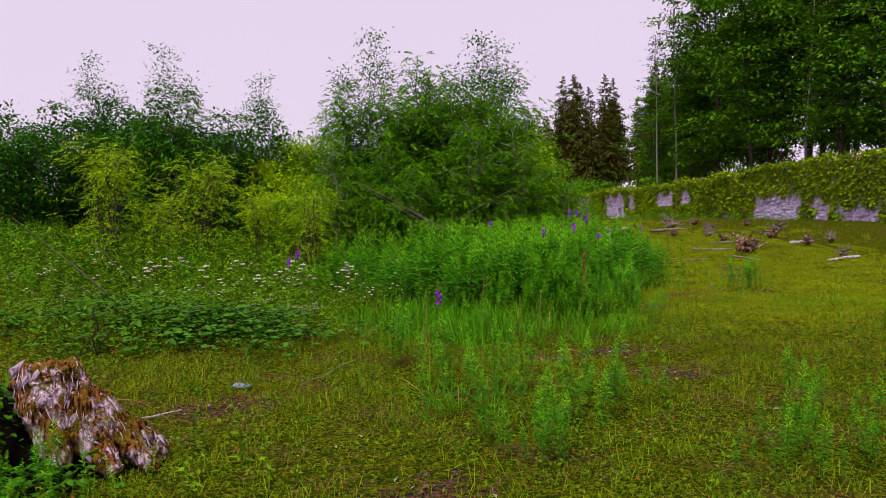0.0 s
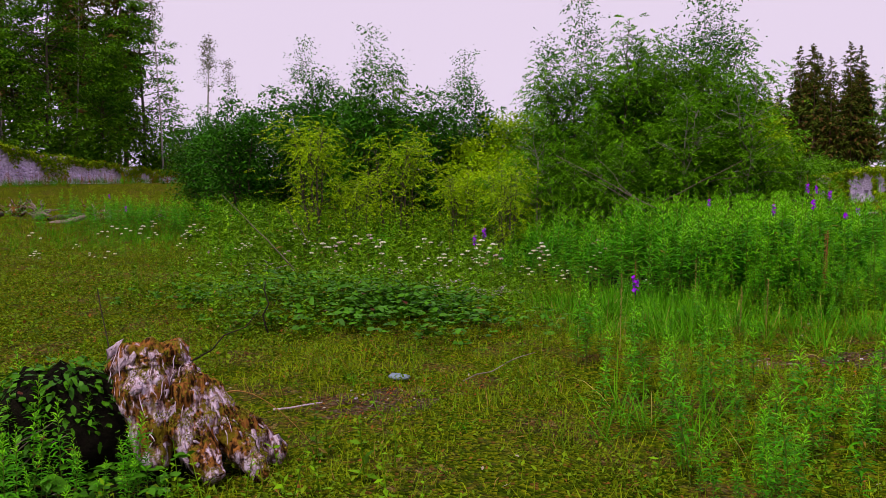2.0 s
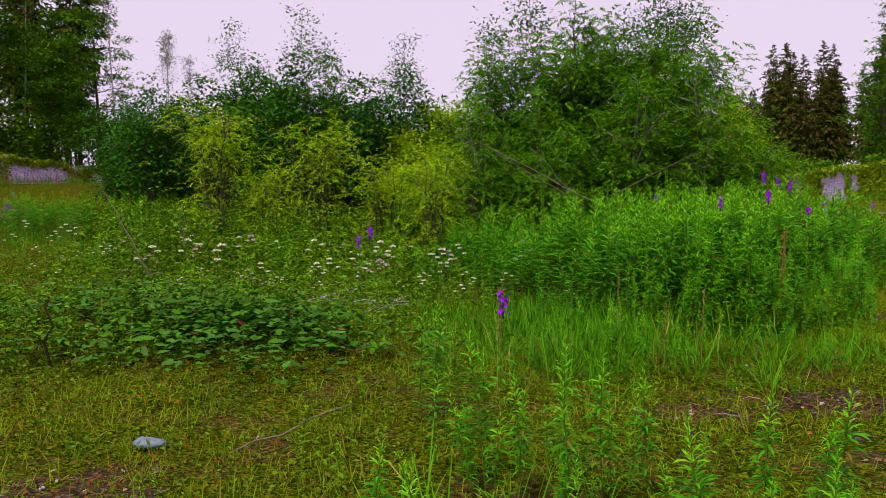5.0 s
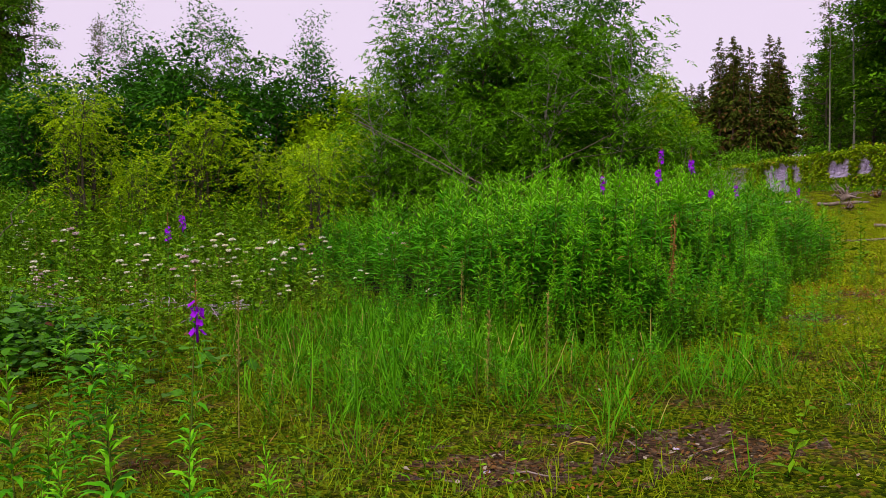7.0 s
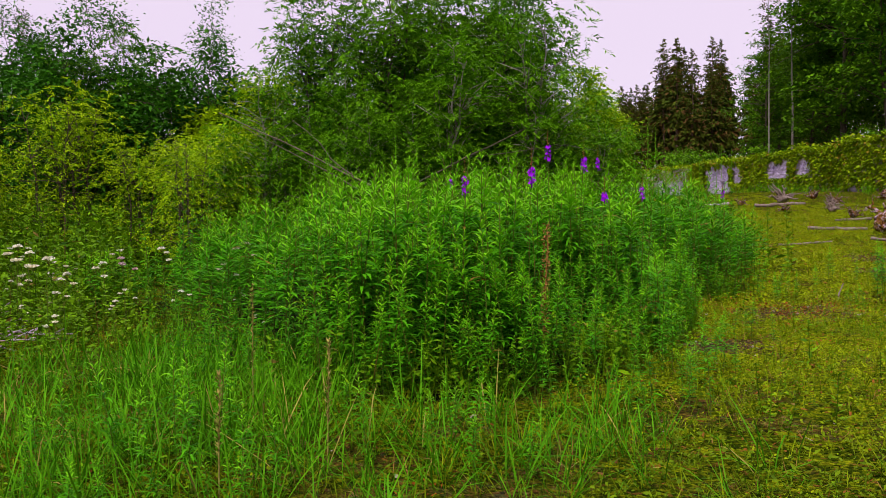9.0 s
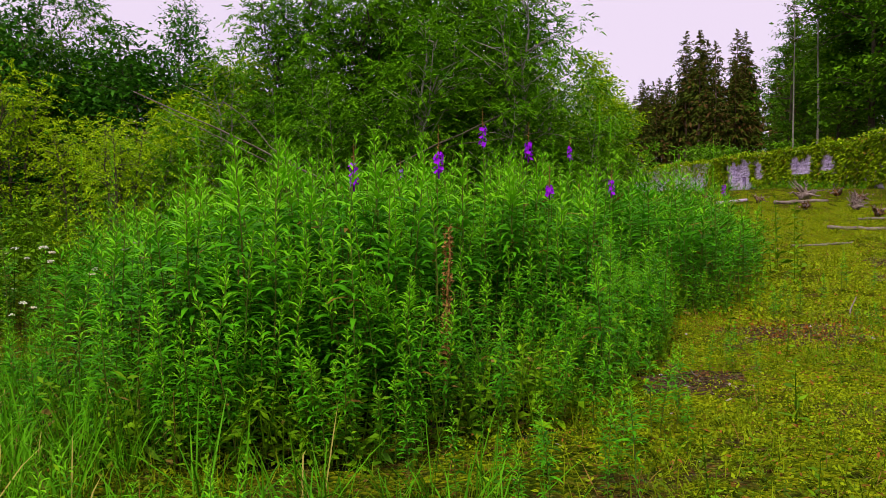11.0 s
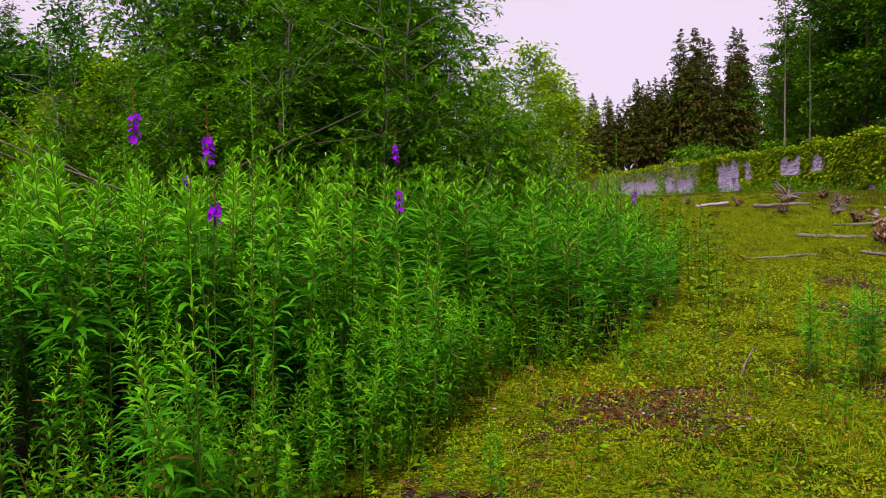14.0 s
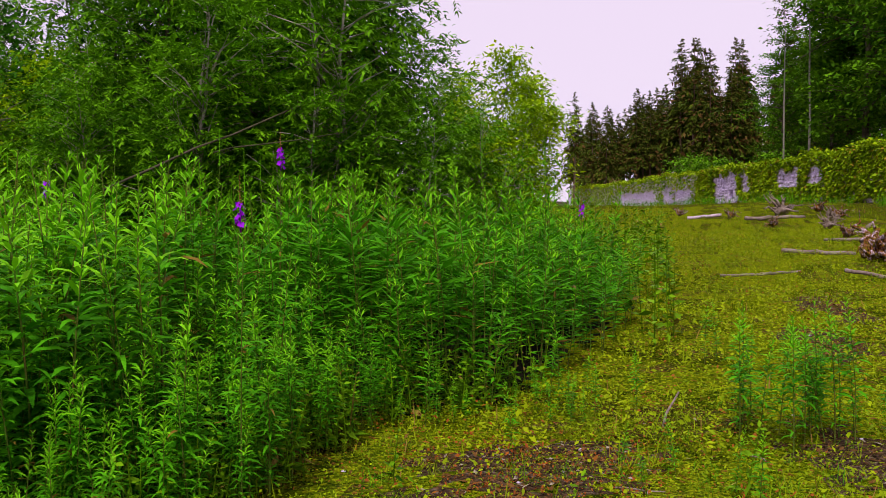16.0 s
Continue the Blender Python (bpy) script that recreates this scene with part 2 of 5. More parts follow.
M_REDWEED = leaf_material("red_weed", (0.22, 0.05, 0.012), (0.34, 0.11, 0.02), through_light=0.3, patch=2.0)


# ------------------------------------------------------------------ mesh tools
def build(name, shape, mats):
    """A mesh from (vertices, triangles, material index of each triangle)."""
    v, t, m = shape
    me = bpy.data.meshes.new(name)
    me.vertices.add(len(v))
    me.vertices.foreach_set("co", np.asarray(v, np.float32).ravel())
    me.loops.add(3 * len(t))
    me.loops.foreach_set("vertex_index", np.asarray(t, np.int32).ravel())
    me.polygons.add(len(t))
    me.polygons.foreach_set("loop_start", np.arange(0, 3 * len(t), 3, dtype=np.int32))
    me.polygons.foreach_set("material_index", np.asarray(m, np.int32))
    for mat in mats:
        me.materials.append(mat)
    me.update(calc_edges=True)
    return me


def smooth(me):
    me.polygons.foreach_set("use_smooth", np.ones(len(me.polygons), bool))
    return me


def part(name, me, parent, label=""):
    ob = new(name, me)
    ob.parent = parent
    return tagged(ob, label) if label else ob


def thing(name, me, label, category, group="", kind="", place=None):
    ob = new(name, me)
    if place is not None:
        ob.matrix_world = place
    return tagged(ob, label, category, group, kind)


def join(shapes):
    vs, ts, ms, k = [], [], [], 0
    for v, t, m in shapes:
        vs.append(v), ts.append(t + k), ms.append(m)
        k += len(v)
    return np.concatenate(vs), np.concatenate(ts), np.concatenate(ms)


def col(shape, index):
    return shape[0], shape[1], np.full(len(shape[1]), index)


def stamp(shape, pos, yaw, size, lean=None, leanto=None):
    """Copies of a shape at many places, turned, sized and leant over, as one shape."""
    v, t, m = shape
    pos, yaw = np.asarray(pos, float), np.asarray(yaw, float)
    k = len(pos)
    size = np.broadcast_to(np.asarray(size, float).reshape(k, -1), (k, 3))
    p = v[None] * size[:, None]
    c, s = np.cos(yaw)[:, None], np.sin(yaw)[:, None]
    q = np.stack([p[..., 0] * c - p[..., 1] * s, p[..., 0] * s + p[..., 1] * c, p[..., 2]], -1)
    if lean is not None:
        shift = np.stack([np.cos(leanto), np.sin(leanto)], -1) * np.asarray(lean)[:, None]
        q[..., :2] += shift[:, None] * q[..., 2:3]
    q += pos[:, None]
    tt = t[None] + (np.arange(k) * len(v))[:, None, None]
    return q.reshape(-1, 3), tt.reshape(-1, 3), np.tile(m, k)


def blades(base, az, el, length, width, droop, roll=0.0):
    """Arching leaves of four triangles each."""
    base = np.asarray(base, float)
    k = len(base)
    az, el, length, width, droop, roll = (np.broadcast_to(np.asarray(a, float), (k,)) for a in (az, el, length, width, droop, roll))
    flat = np.stack([np.cos(az), np.sin(az), np.zeros(k)], -1)
    side = np.stack([-np.sin(az) * np.cos(roll), np.cos(az) * np.cos(roll), np.sin(roll)], -1)
    up = np.array([0, 0, 1.0])

    def at(s):
        return base + flat * (length * s * np.cos(el))[:, None] + up * (length * (s * np.sin(el) - droop * s * s))[:, None]

    p1, p2 = at(0.32), at(0.68)
    w1, w2 = (side * (width * 0.5)[:, None], side * (width * 0.40)[:, None])
    v = np.stack([base, p1 - w1, p1 + w1, p2 - w2, p2 + w2, at(1.0)], 1)
    t = np.array([[0, 1, 2], [1, 3, 4], [1, 4, 2], [3, 5, 4]])
    tt = t[None] + (np.arange(k) * 6)[:, None, None]
    return v.reshape(-1, 3), tt.reshape(-1, 3), np.zeros(4 * k, int)


def leaflets(base, az, el, length, width, roll=0.0, fold=0.12):
    """Small leaves of two triangles each, folded along the middle."""
    base = np.asarray(base, float)
    k = len(base)
    az, el, length, width, roll = (np.broadcast_to(np.asarray(a, float), (k,)) for a in (az, el, length, width, roll))
    ahead = np.stack([np.cos(az) * np.cos(el), np.sin(az) * np.cos(el), np.sin(el)], -1)
    side = np.stack([-np.sin(az) * np.cos(roll), np.cos(az) * np.cos(roll), np.sin(roll)], -1)
    rise = np.array([0, 0, 1.0]) * (fold * width)[:, None]
    mid = base + ahead * (0.45 * length)[:, None] + rise
    w = side * (width * 0.5)[:, None]
    v = np.stack([base, mid - w, base + ahead * length[:, None], mid + w], 1)
    tt = np.array([[0, 1, 2], [0, 2, 3]])[None] + (np.arange(k) * 4)[:, None, None]
    return v.reshape(-1, 3), tt.reshape(-1, 3), np.zeros(2 * k, int)


def tube(points, radii, sides=6, capped=True):
    p = np.asarray(points, float)
    r = np.broadcast_to(np.asarray(radii, float), (len(p),))
    d = np.gradient(p, axis=0)
    d /= np.linalg.norm(d, axis=1)[:, None] + 1e-9
    ref = np.where(np.abs(d[:, 2:3]) > 0.9, np.array([[1.0, 0, 0]]), np.array([[0, 0, 1.0]]))
    a = np.cross(d, ref)
    a /= np.linalg.norm(a, axis=1)[:, None] + 1e-9
    b = np.cross(d, a)
    ang = np.arange(sides) * 2 * np.pi / sides
    v = p[:, None] + r[:, None, None] * (a[:, None] * np.cos(ang)[None, :, None] + b[:, None] * np.sin(ang)[None, :, None])
    i, j = np.meshgrid(np.arange(len(p) - 1), np.arange(sides), indexing="ij")
    k = (j + 1) % sides
    q = np.stack([i * sides + j, i * sides + k, (i + 1) * sides + k, (i + 1) * sides + j], -1).reshape(-1, 4)
    t = np.concatenate([q[:, [0, 1, 2]], q[:, [0, 2, 3]]])
    v = v.reshape(-1, 3)
    if capped:
        v = np.concatenate([v, p[:1], p[-1:]])
        c0, c1, last = len(v) - 2, len(v) - 1, (len(p) - 1) * sides
        j = np.arange(sides)
        k = (j + 1) % sides
        t = np.concatenate([t, np.stack([np.full(sides, c0), k, j], -1), np.stack([np.full(sides, c1), last + j, last + k], -1)])
    return v, t, np.zeros(len(t), int)


def wobble(rng, a, b, bends, amount):
    s = np.linspace(0, 1, bends)[:, None]
    p = np.asarray(a, float) * (1 - s) + np.asarray(b, float) * s
    p[1:-1] += rng.normal(0, amount, (bends - 2, 3))
    return p


# ------------------------------------------------------------------ the lie of the land
def land(x, y):
    x, y = np.asarray(x, float), np.asarray(y, float)
    left = np.minimum(0.068 * np.maximum(0, -x - 4), 2.6)
    right = np.minimum(0.05 * np.maximum(0, x - 8), 1.2)
    far = np.minimum(0.03 * np.maximum(0, y - 25), 1.1)
    bumps = 0.035 * np.sin(1.7 * x + 0.6 * y) * np.sin(1.3 * y - 0.4 * x) + 0.015 * np.sin(5.1 * x + 1) * np.sin(4.3 * y)
    mound = 0.26 * np.exp(-((x + 4.2) / 1.5) ** 2 - ((y - 10.7) / 1.1) ** 2)
    return left + right + far + bumps + mound


def wall_x_right(y):
    return 31.0 - 0.255 * y


def wall_x_left(y):
    return -32.7 - 0.215 * y


def spread(*pieces):
    return np.unique(np.round(np.concatenate([np.linspace(*p) for p in pieces]), 3))


STAND = [(-0.6, 11.9), (0.6, 11.4), (1.6, 11.6), (2.6, 12.5), (3.0, 13.3), (3.35, 14.6), (3.55, 16.3), (4.5, 17.3), (4.95, 19.5), (5.4, 23.0), (4.6, 25.5), (2.5, 20.6), (-1.0, 20.0), (-4.2, 18.4), (-3.4, 16.0), (-1.6, 13.6)]


def inside(poly, x, y):
    hit = np.zeros(len(x), bool)
    for (x0, y0), (x1, y1) in zip(poly, poly[1:] + poly[:1]):
        hit ^= ((y0 > y) != (y1 > y)) & (x < (x1 - x0) * (y - y0) / (y1 - y0 + 1e-12) + x0)
    return hit


def edge_distance(poly, x, y):
    best = np.full(len(x), 1e9)
    for (x0, y0), (x1, y1) in zip(poly, poly[1:] + poly[:1]):
        dx, dy = x1 - x0, y1 - y0
        s = np.clip(((x - x0) * dx + (y - y0) * dy) / (dx * dx + dy * dy), 0, 1)
        best = np.minimum(best, np.hypot(x - x0 - s * dx, y - y0 - s * dy))
    return best


gx = spread((-600, -80, 14), (-80, -10, 40), (-10, -3, 36), (-3, 8, 80), (8, 14, 18), (14, 60, 24), (60, 600, 14))
gy = spread((-600, -30, 12), (-30, -2, 15), (-2, 3, 20), (3, 18, 110), (18, 26, 32), (26, 110, 40), (110, 900, 16))
GX, GY = np.meshgrid(gx, gy, indexing="ij")
GZ = land(GX, GY)
near = (np.abs(GX) < 14.5) & (GY > -2.5) & (GY < 26.5)
rough_rng = np.random.default_rng(3)
GZ = GZ + np.where(near, rough_rng.normal(0, 0.008, GX.shape), 0)
# The last spot is soil put in for the shaded hollow beside the stump.
SOIL = [(1.75, 9.3, 0.55, 0.3), (1.0, 8.85, 0.4, 0.25), (4.45, 15.6, 0.5, 0.55), (4.65, 16.0, 0.5, 0.35), (6.9, 20.0, 0.35, 0.9), (6.2, 16.3, 0.3, 0.5), (2.24, 7.9, 0.45, 0.3), (-1.95, 6.55, 0.4, 0.3), (-0.1, 4.4, 0.35, 0.25), (3.5, 13.9, 0.35, 0.35), (7.6, 22.5, 0.3, 1.2), (-3.2, 4.1, 0.6, 0.6)]
# Ground spots painted near-black as the shade at the stump's left.
STUMP_SHADE = [(-2.75, 4.35, 0.62, 0.45), (-3.3, 4.3, 0.7, 0.5)]


def bare_soil(x, y):
    worst = np.full(len(x), 9.0)
    for a, b, u, w in SOIL:
        worst = np.minimum(worst, ((x - a) / u) ** 2 + ((y - b) / w) ** 2 + 0.5 * np.sin(9 * x) * np.sin(8 * y))
    return worst < 1.0



gi = np.arange(len(gx) * len(gy)).reshape(len(gx), len(gy))
quad = np.stack([gi[:-1, :-1], gi[1:, :-1], gi[1:, 1:], gi[:-1, 1:]], -1).reshape(-1, 4)
ground_tris = np.concatenate([quad[:, [0, 1, 2]], quad[:, [0, 2, 3]]])


def soil_index(tris):
    x, y = GX.ravel()[tris].mean(1), GY.ravel()[tris].mean(1)
    x, y = x + rough_rng.normal(0, 0.13, len(x)), y + rough_rng.normal(0, 0.13, len(x))
    beyond = (x > wall_x_right(y) + 1.0) | (x < wall_x_left(y) - 1.0) | (y > 104)
    stump_shade = np.zeros(len(x), bool)
    for a, b, u, w in STUMP_SHADE:
        stump_shade |= ((x - a) / u) ** 2 + ((y - b) / w) ** 2 < 1
    # Ground below the stand, the thicket and by the stump gets painted shade.
    shaded = stump_shade | (inside(STAND, x, y) & (edge_distance(STAND, x, y) > 0.35)) | ((x > -15) & (x < 2.2) & (y > 22.5) & (y < 29))
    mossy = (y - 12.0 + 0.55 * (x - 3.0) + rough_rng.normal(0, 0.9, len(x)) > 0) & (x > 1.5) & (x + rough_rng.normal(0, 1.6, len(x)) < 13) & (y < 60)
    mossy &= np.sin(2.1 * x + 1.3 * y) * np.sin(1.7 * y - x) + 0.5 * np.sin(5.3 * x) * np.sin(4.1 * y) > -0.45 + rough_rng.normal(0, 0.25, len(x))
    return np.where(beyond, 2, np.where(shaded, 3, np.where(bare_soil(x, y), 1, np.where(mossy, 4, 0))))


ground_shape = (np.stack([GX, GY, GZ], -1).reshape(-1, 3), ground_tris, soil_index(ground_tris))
tagged(new("ground", smooth(build("ground", ground_shape, [M_GROUND, M_SOIL, M_FOREST_FLOOR, M_SHADED_HUMUS, M_TRACK_MOSS]))), "mossy clearing floor with leaf litter and short grass", "ground", kind="structure")

# ------------------------------------------------------------------ garden walls
GAP = (69.55, 70.35)          # the small opening in the far wall, along y


def wall_right_profile(y):
    base = land(wall_x_right(y), y) - 0.3
    top = np.interp(y, [20, 47, 56, 70, 100, 130], [4.5, 4.45, 3.85, 3.7, 3.3, 3.3]) + 0.10 * np.sin(1.3 * y) + 0.06 * np.sin(3.7 * y + 1)
    return base, top


def wall_left_profile(y):
    base = land(wall_x_left(y), y) - 0.3
    top = np.interp(y, [10, 38, 43, 50, 62, 78, 120], [5.9, 5.6, 5.25, 5.0, 4.75, 4.75, 4.6]) + 0.09 * np.sin(1.1 * y) + 0.06 * np.sin(4.1 * y)
    return base, top


def wall_shape(line, profile, ys, thick, gap=None):
    v, t = [], []

    def face(a, b, c, d):
        k = len(v)
        v.extend((a, b, c, d))
        t.extend(((k, k + 1, k + 2), (k, k + 2, k + 3)))

    def corner(y, z, back):
        return (float(line(y)) + (thick if back else 0.0), float(y), float(z))

    for y0, y1 in zip(ys[:-1], ys[1:]):
        (b0, t0), (b1, t1) = profile(y0), profile(y1)
        spans = [(b0, t0, b1, t1)]
        if gap and y0 >= gap[0] - 1e-6 and y1 <= gap[1] + 1e-6:
            spans = [(b0, gap[2], b1, gap[2]), (gap[3], t0, gap[3], t1)]
        for lo0, hi0, lo1, hi1 in spans:
            face(corner(y0, lo0, 0), corner(y0, hi0, 0), corner(y1, hi1, 0), corner(y1, lo1, 0))
            face(corner(y0, lo0, 1), corner(y1, lo1, 1), corner(y1, hi1, 1), corner(y0, hi0, 1))
            face(corner(y0, hi0, 0), corner(y0, hi0, 1), corner(y1, hi1, 1), corner(y1, hi1, 0))
            face(corner(y0, lo0, 0), corner(y1, lo1, 0), corner(y1, lo1, 1), corner(y0, lo0, 1))
    if gap:
        for y in gap[:2]:
            face(corner(y, gap[2], 0), corner(y, gap[2], 1), corner(y, gap[3], 1), corner(y, gap[3], 0))
    for y in (ys[0], ys[-1]):
        b, h = profile(y)
        face(corner(y, b, 0), corner(y, h, 0), corner(y, h, 1), corner(y, b, 1))
    return np.array(v), np.array(t), np.zeros(len(t), int)


ys_right = np.unique(np.concatenate([np.arange(-30, 125, 0.5), GAP]))
wall_right = tagged(new("wall_right", build("wall_right", wall_shape(wall_x_right, wall_right_profile, ys_right, 0.55, (*GAP, 1.62, 2.3)), [M_MORTAR])),
                    "old rubble stone garden wall overgrown with ivy", "wall", kind="structure")
wall_left = tagged(new("wall_left", build("wall_left", wall_shape(lambda y: wall_x_left(y) - 0.55, wall_left_profile, np.arange(-30, 125, 0.5), 0.55), [M_MORTAR])),
                   "old pale stone garden wall, bare below with ivy on top", "wall", kind="structure")

# where the ivy has left the stones bare: along y, and share of the height
BARE_RIGHT = [(68.5, 72.6, 0.0, 1.05), (66.6, 68.0, 0.3, 1.0),
              (60.4, 63.1, 0.35, 0.98), (58.0, 59.4, 0.4, 0.95), (46.2, 50.6, 0.0, 0.62), (43.6, 45.1, 0.0, 0.5), (40.4, 43.1, 0.0, 0.42), (52.2, 54.4, 0.0, 0.22), (77.2, 80.8, 0.0, 0.7), (81.3, 84, 0.05, 0.8), (86, 98, 0.0, 0.75)]


def bare_right(y, share):
    hit = np.zeros(len(y), bool)
    for a, b, lo, hi in BARE_RIGHT:
        wig = 0.16 * np.sin(2.9 * y + 7 * share) + 0.16 * np.sin(13 * share + 3 * y) + 0.10 * np.sin(31 * share + a)
        top = hi - 0.16 * np.abs(np.sin(1.9 * y + a)) - 0.10 * np.abs(np.sin(5.3 * y))
        hit |= (y > a + wig) & (y < b + wig) & (share > lo) & (share < top)
    return hit


rng = np.random.default_rng(11)
ny = 34000
iy = np.where(rng.random(ny) < 0.8, rng.uniform(36, 76, ny), rng.uniform(76, 122, ny))
ish = rng.uniform(0, 1.0, ny) ** 0.9
keep = ~bare_right(iy, ish)
iy, ish = iy[keep], ish[keep]
b_, t_ = wall_right_profile(iy)
thick_ivy = 0.10 + 0.16 * (0.5 + 0.5 * np.sin(1.1 * iy) * np.sin(0.6 * iy + 3 * ish))
ipos = np.stack([wall_x_right(iy) - rng.uniform(0.02, 1, len(iy)) * thick_ivy, iy, b_ + 0.3 + (t_ - b_ - 0.2) * ish], -1)
ivy_a = leaflets(ipos, rng.normal(np.pi, 0.9, len(iy)), rng.normal(-0.7, 0.5, len(iy)), rng.uniform(0.14, 0.24, len(iy)), rng.uniform(0.13, 0.2, len(iy)), rng.normal(0, 0.5, len(iy)))
n2 = 9000
iy = rng.uniform(36, 120, n2)
b_, t_ = wall_right_profile(iy)
mound = 0.12 + 0.28 * np.abs(np.sin(0.55 * iy) * np.sin(0.23 * iy + 1))
ipos = np.stack([wall_x_right(iy) + rng.uniform(-0.3, 0.75, n2), iy, t_ + rng.uniform(-0.1, 1, n2) * mound], -1)
ivy_b = leaflets(ipos, rng.uniform(0, 6.28, n2), rng.normal(0.1, 0.5, n2), rng.uniform(0.14, 0.26, n2), rng.uniform(0.13, 0.2, n2), rng.normal(0, 0.5, n2))
thing("ivy", build("ivy", join([ivy_a, ivy_b]), [M_IVY]), "dense yellow-green ivy hanging over the stone wall", "ivy", kind="stuff")
n3 = 26000
iy = rng.uniform(28, 110, n3)
b_, t_ = wall_left_profile(iy)
drop = np.abs(rng.normal(0, 1, n3)) * (0.2 + 1.5 * np.maximum(0, np.sin(0.9 * iy + 1) * np.sin(0.37 * iy) + 0.3 * np.sin(2.3 * iy)) ** 1.5)
ipos = np.stack([wall_x_left(iy) + np.where(drop > 0.25, rng.uniform(0.1, 0.34, n3), rng.uniform(-0.6, 0.3, n3)), iy, np.maximum(t_ + 0.12 - drop, b_ + 0.3)], -1)
thing("ivy", build("ivy", leaflets(ipos, rng.uniform(0, 6.28, n3), rng.normal(-0.3, 0.5, n3), rng.uniform(0.15, 0.26, n3), rng.uniform(0.13, 0.2, n3), rng.normal(0, 0.5, n3)), [M_IVY]),
      "ivy trailing over the top of the pale stone wall", "ivy", kind="stuff")


# ------------------------------------------------------------------ trees
def along(p, s):
    """Points of a polyline p at shares s."""
    f = np.clip(s, 0, 0.9999) * (len(p) - 1)
    i = f.astype(int)
    w = (f - i)[:, None]
    return p[i] * (1 - w) + p[i + 1] * w


def woody(rng, height, reach, stems, branches, sides=5, girth=0.045, first=0.2, lean=0.25, splay=0.25, dip=0.0):
    """Stems and branches of a tree. Gives the wood's shape, and the branches as arrays of start, end, bow."""
    wood, starts, ends = [], [], []
    for k in range(stems):
        a = rng.uniform(0, 2 * np.pi)
        h = height * (1.0 if k == 0 else rng.uniform(0.6, 0.98))
        foot = np.array([np.cos(a), np.sin(a), 0]) * splay * rng.uniform(0.2, 1) * (stems > 1)
        out = np.array([np.cos(a), np.sin(a), 0]) * lean * h * rng.uniform(0.3, 1.0) * (1.0 if stems > 1 else 0.25)
        s = np.linspace(0, 1, 8)
        p = foot + out * (s ** 1.4)[:, None] + np.array([0, 0, 1.0]) * (h * s)[:, None]
        p[1:-1] += rng.normal(0, 0.012 * min(h, 5.0), (6, 3)) * np.array([1, 1, 0.2])
        p[0, 2] -= 0.15
        g = girth * rng.uniform(0.75, 1.15)
        wood.append(tube(p, g * (1 - 0.88 * s), sides, False))
        m = max(3, int(branches * h / height))
        bs = first + (1 - first) * rng.uniform(0, 1, m) ** 0.9
        b0 = along(p, bs)
        ba = rng.uniform(0, 2 * np.pi, m)
        be = rng.normal(0.55, 0.25, m) - dip
        prof = np.sin(np.pi * np.clip((bs - first) / (1 - first) * 0.82 + 0.18, 0, 1)) ** 0.8 + 0.1
        bl = reach * prof * rng.uniform(0.55, 1.1, m)
        b1 = b0 + np.stack([np.cos(ba) * np.cos(be), np.sin(ba) * np.cos(be), np.sin(be)], -1) * bl[:, None]
        for i in range(m):
            mid = 0.5 * (b0[i] + b1[i]) + np.array([0, 0, 0.06 * bl[i]])
            wood.append(tube([b0[i], mid, b1[i]], [g * 0.35 * (1 - 0.7 * bs[i]), g * 0.2, g * 0.05], 3, False))
        starts.append(b0), ends.append(b1)
    return wood, np.concatenate(starts), np.concatenate(ends)


def leafy_places(rng, starts, ends, count, jitter, flat=0.6):
    """Where leaves sit: in loose clumps along each branch and at its end."""
    shares = np.array([0.42, 0.72, 1.0])
    centre = (starts[:, None] + (ends - starts)[:, None] * shares[None, :, None]).reshape(-1, 3) + rng.normal(0, jitter, (3 * len(starts), 3))
    i = rng.integers(0, len(centre), count)
    off = rng.normal(0, 1, (count, 3)) * (jitter * 1.05, jitter * 1.05, jitter * flat)
    d = (ends - starts)[i // 3]
    return centre[i] + off, np.arctan2(off[:, 1] + 0.1 * d[:, 1], off[:, 0] + 0.1 * d[:, 0]) + rng.normal(0, 0.6, count)


def pinnate(rng, p, az, length, leaf, pairs=5):
    """Compound leaves: pairs of leaflets along a stalk, and one at its end."""
    k = len(p)
    el = rng.normal(0.1, 0.4, k)
    ahead = np.stack([np.cos(az) * np.cos(el), np.sin(az) * np.cos(el), np.sin(el)], -1)
    shapes = []
    for j in range(pairs):
        s = 0.25 + 0.65 * j / (pairs - 1)
        at = p + ahead * (length * s)[:, None] - np.array([0, 0, 1.0]) * (0.35 * length * s * s)[:, None]
        for side in (-1, 1):
            shapes.append(leaflets(at, az + side * rng.normal(1.05, 0.15, k), el - 0.25 + rng.normal(0, 0.25, k), leaf * rng.uniform(0.8, 1.15, k), leaf * 0.36, rng.normal(0, 0.35, k)))
    at = p + ahead * (length * 0.92)[:, None] - np.array([0, 0, 1.0]) * (0.3 * length)[:, None]
    shapes.append(leaflets(at, az, el - 0.5, leaf * 1.1, leaf * 0.4, rng.normal(0, 0.3, k)))
    return join(shapes)


def tree(name, label, category, place, wood, crown, bark, leaf, group="", open_grown=False):
    root = thing(name, None, label, category, group, place=place)
    if open_grown:
        for shape in wood:
            kind_of = "branch" if len(shape[0]) == 9 else "trunk"
            part(kind_of, smooth(build(kind_of, shape, [bark])), root)
    else:
        part("trunk", smooth(build("trunk", join(wood), [bark])), root)
    part("crown", build("crown", crown, [leaf]), root)
    return root


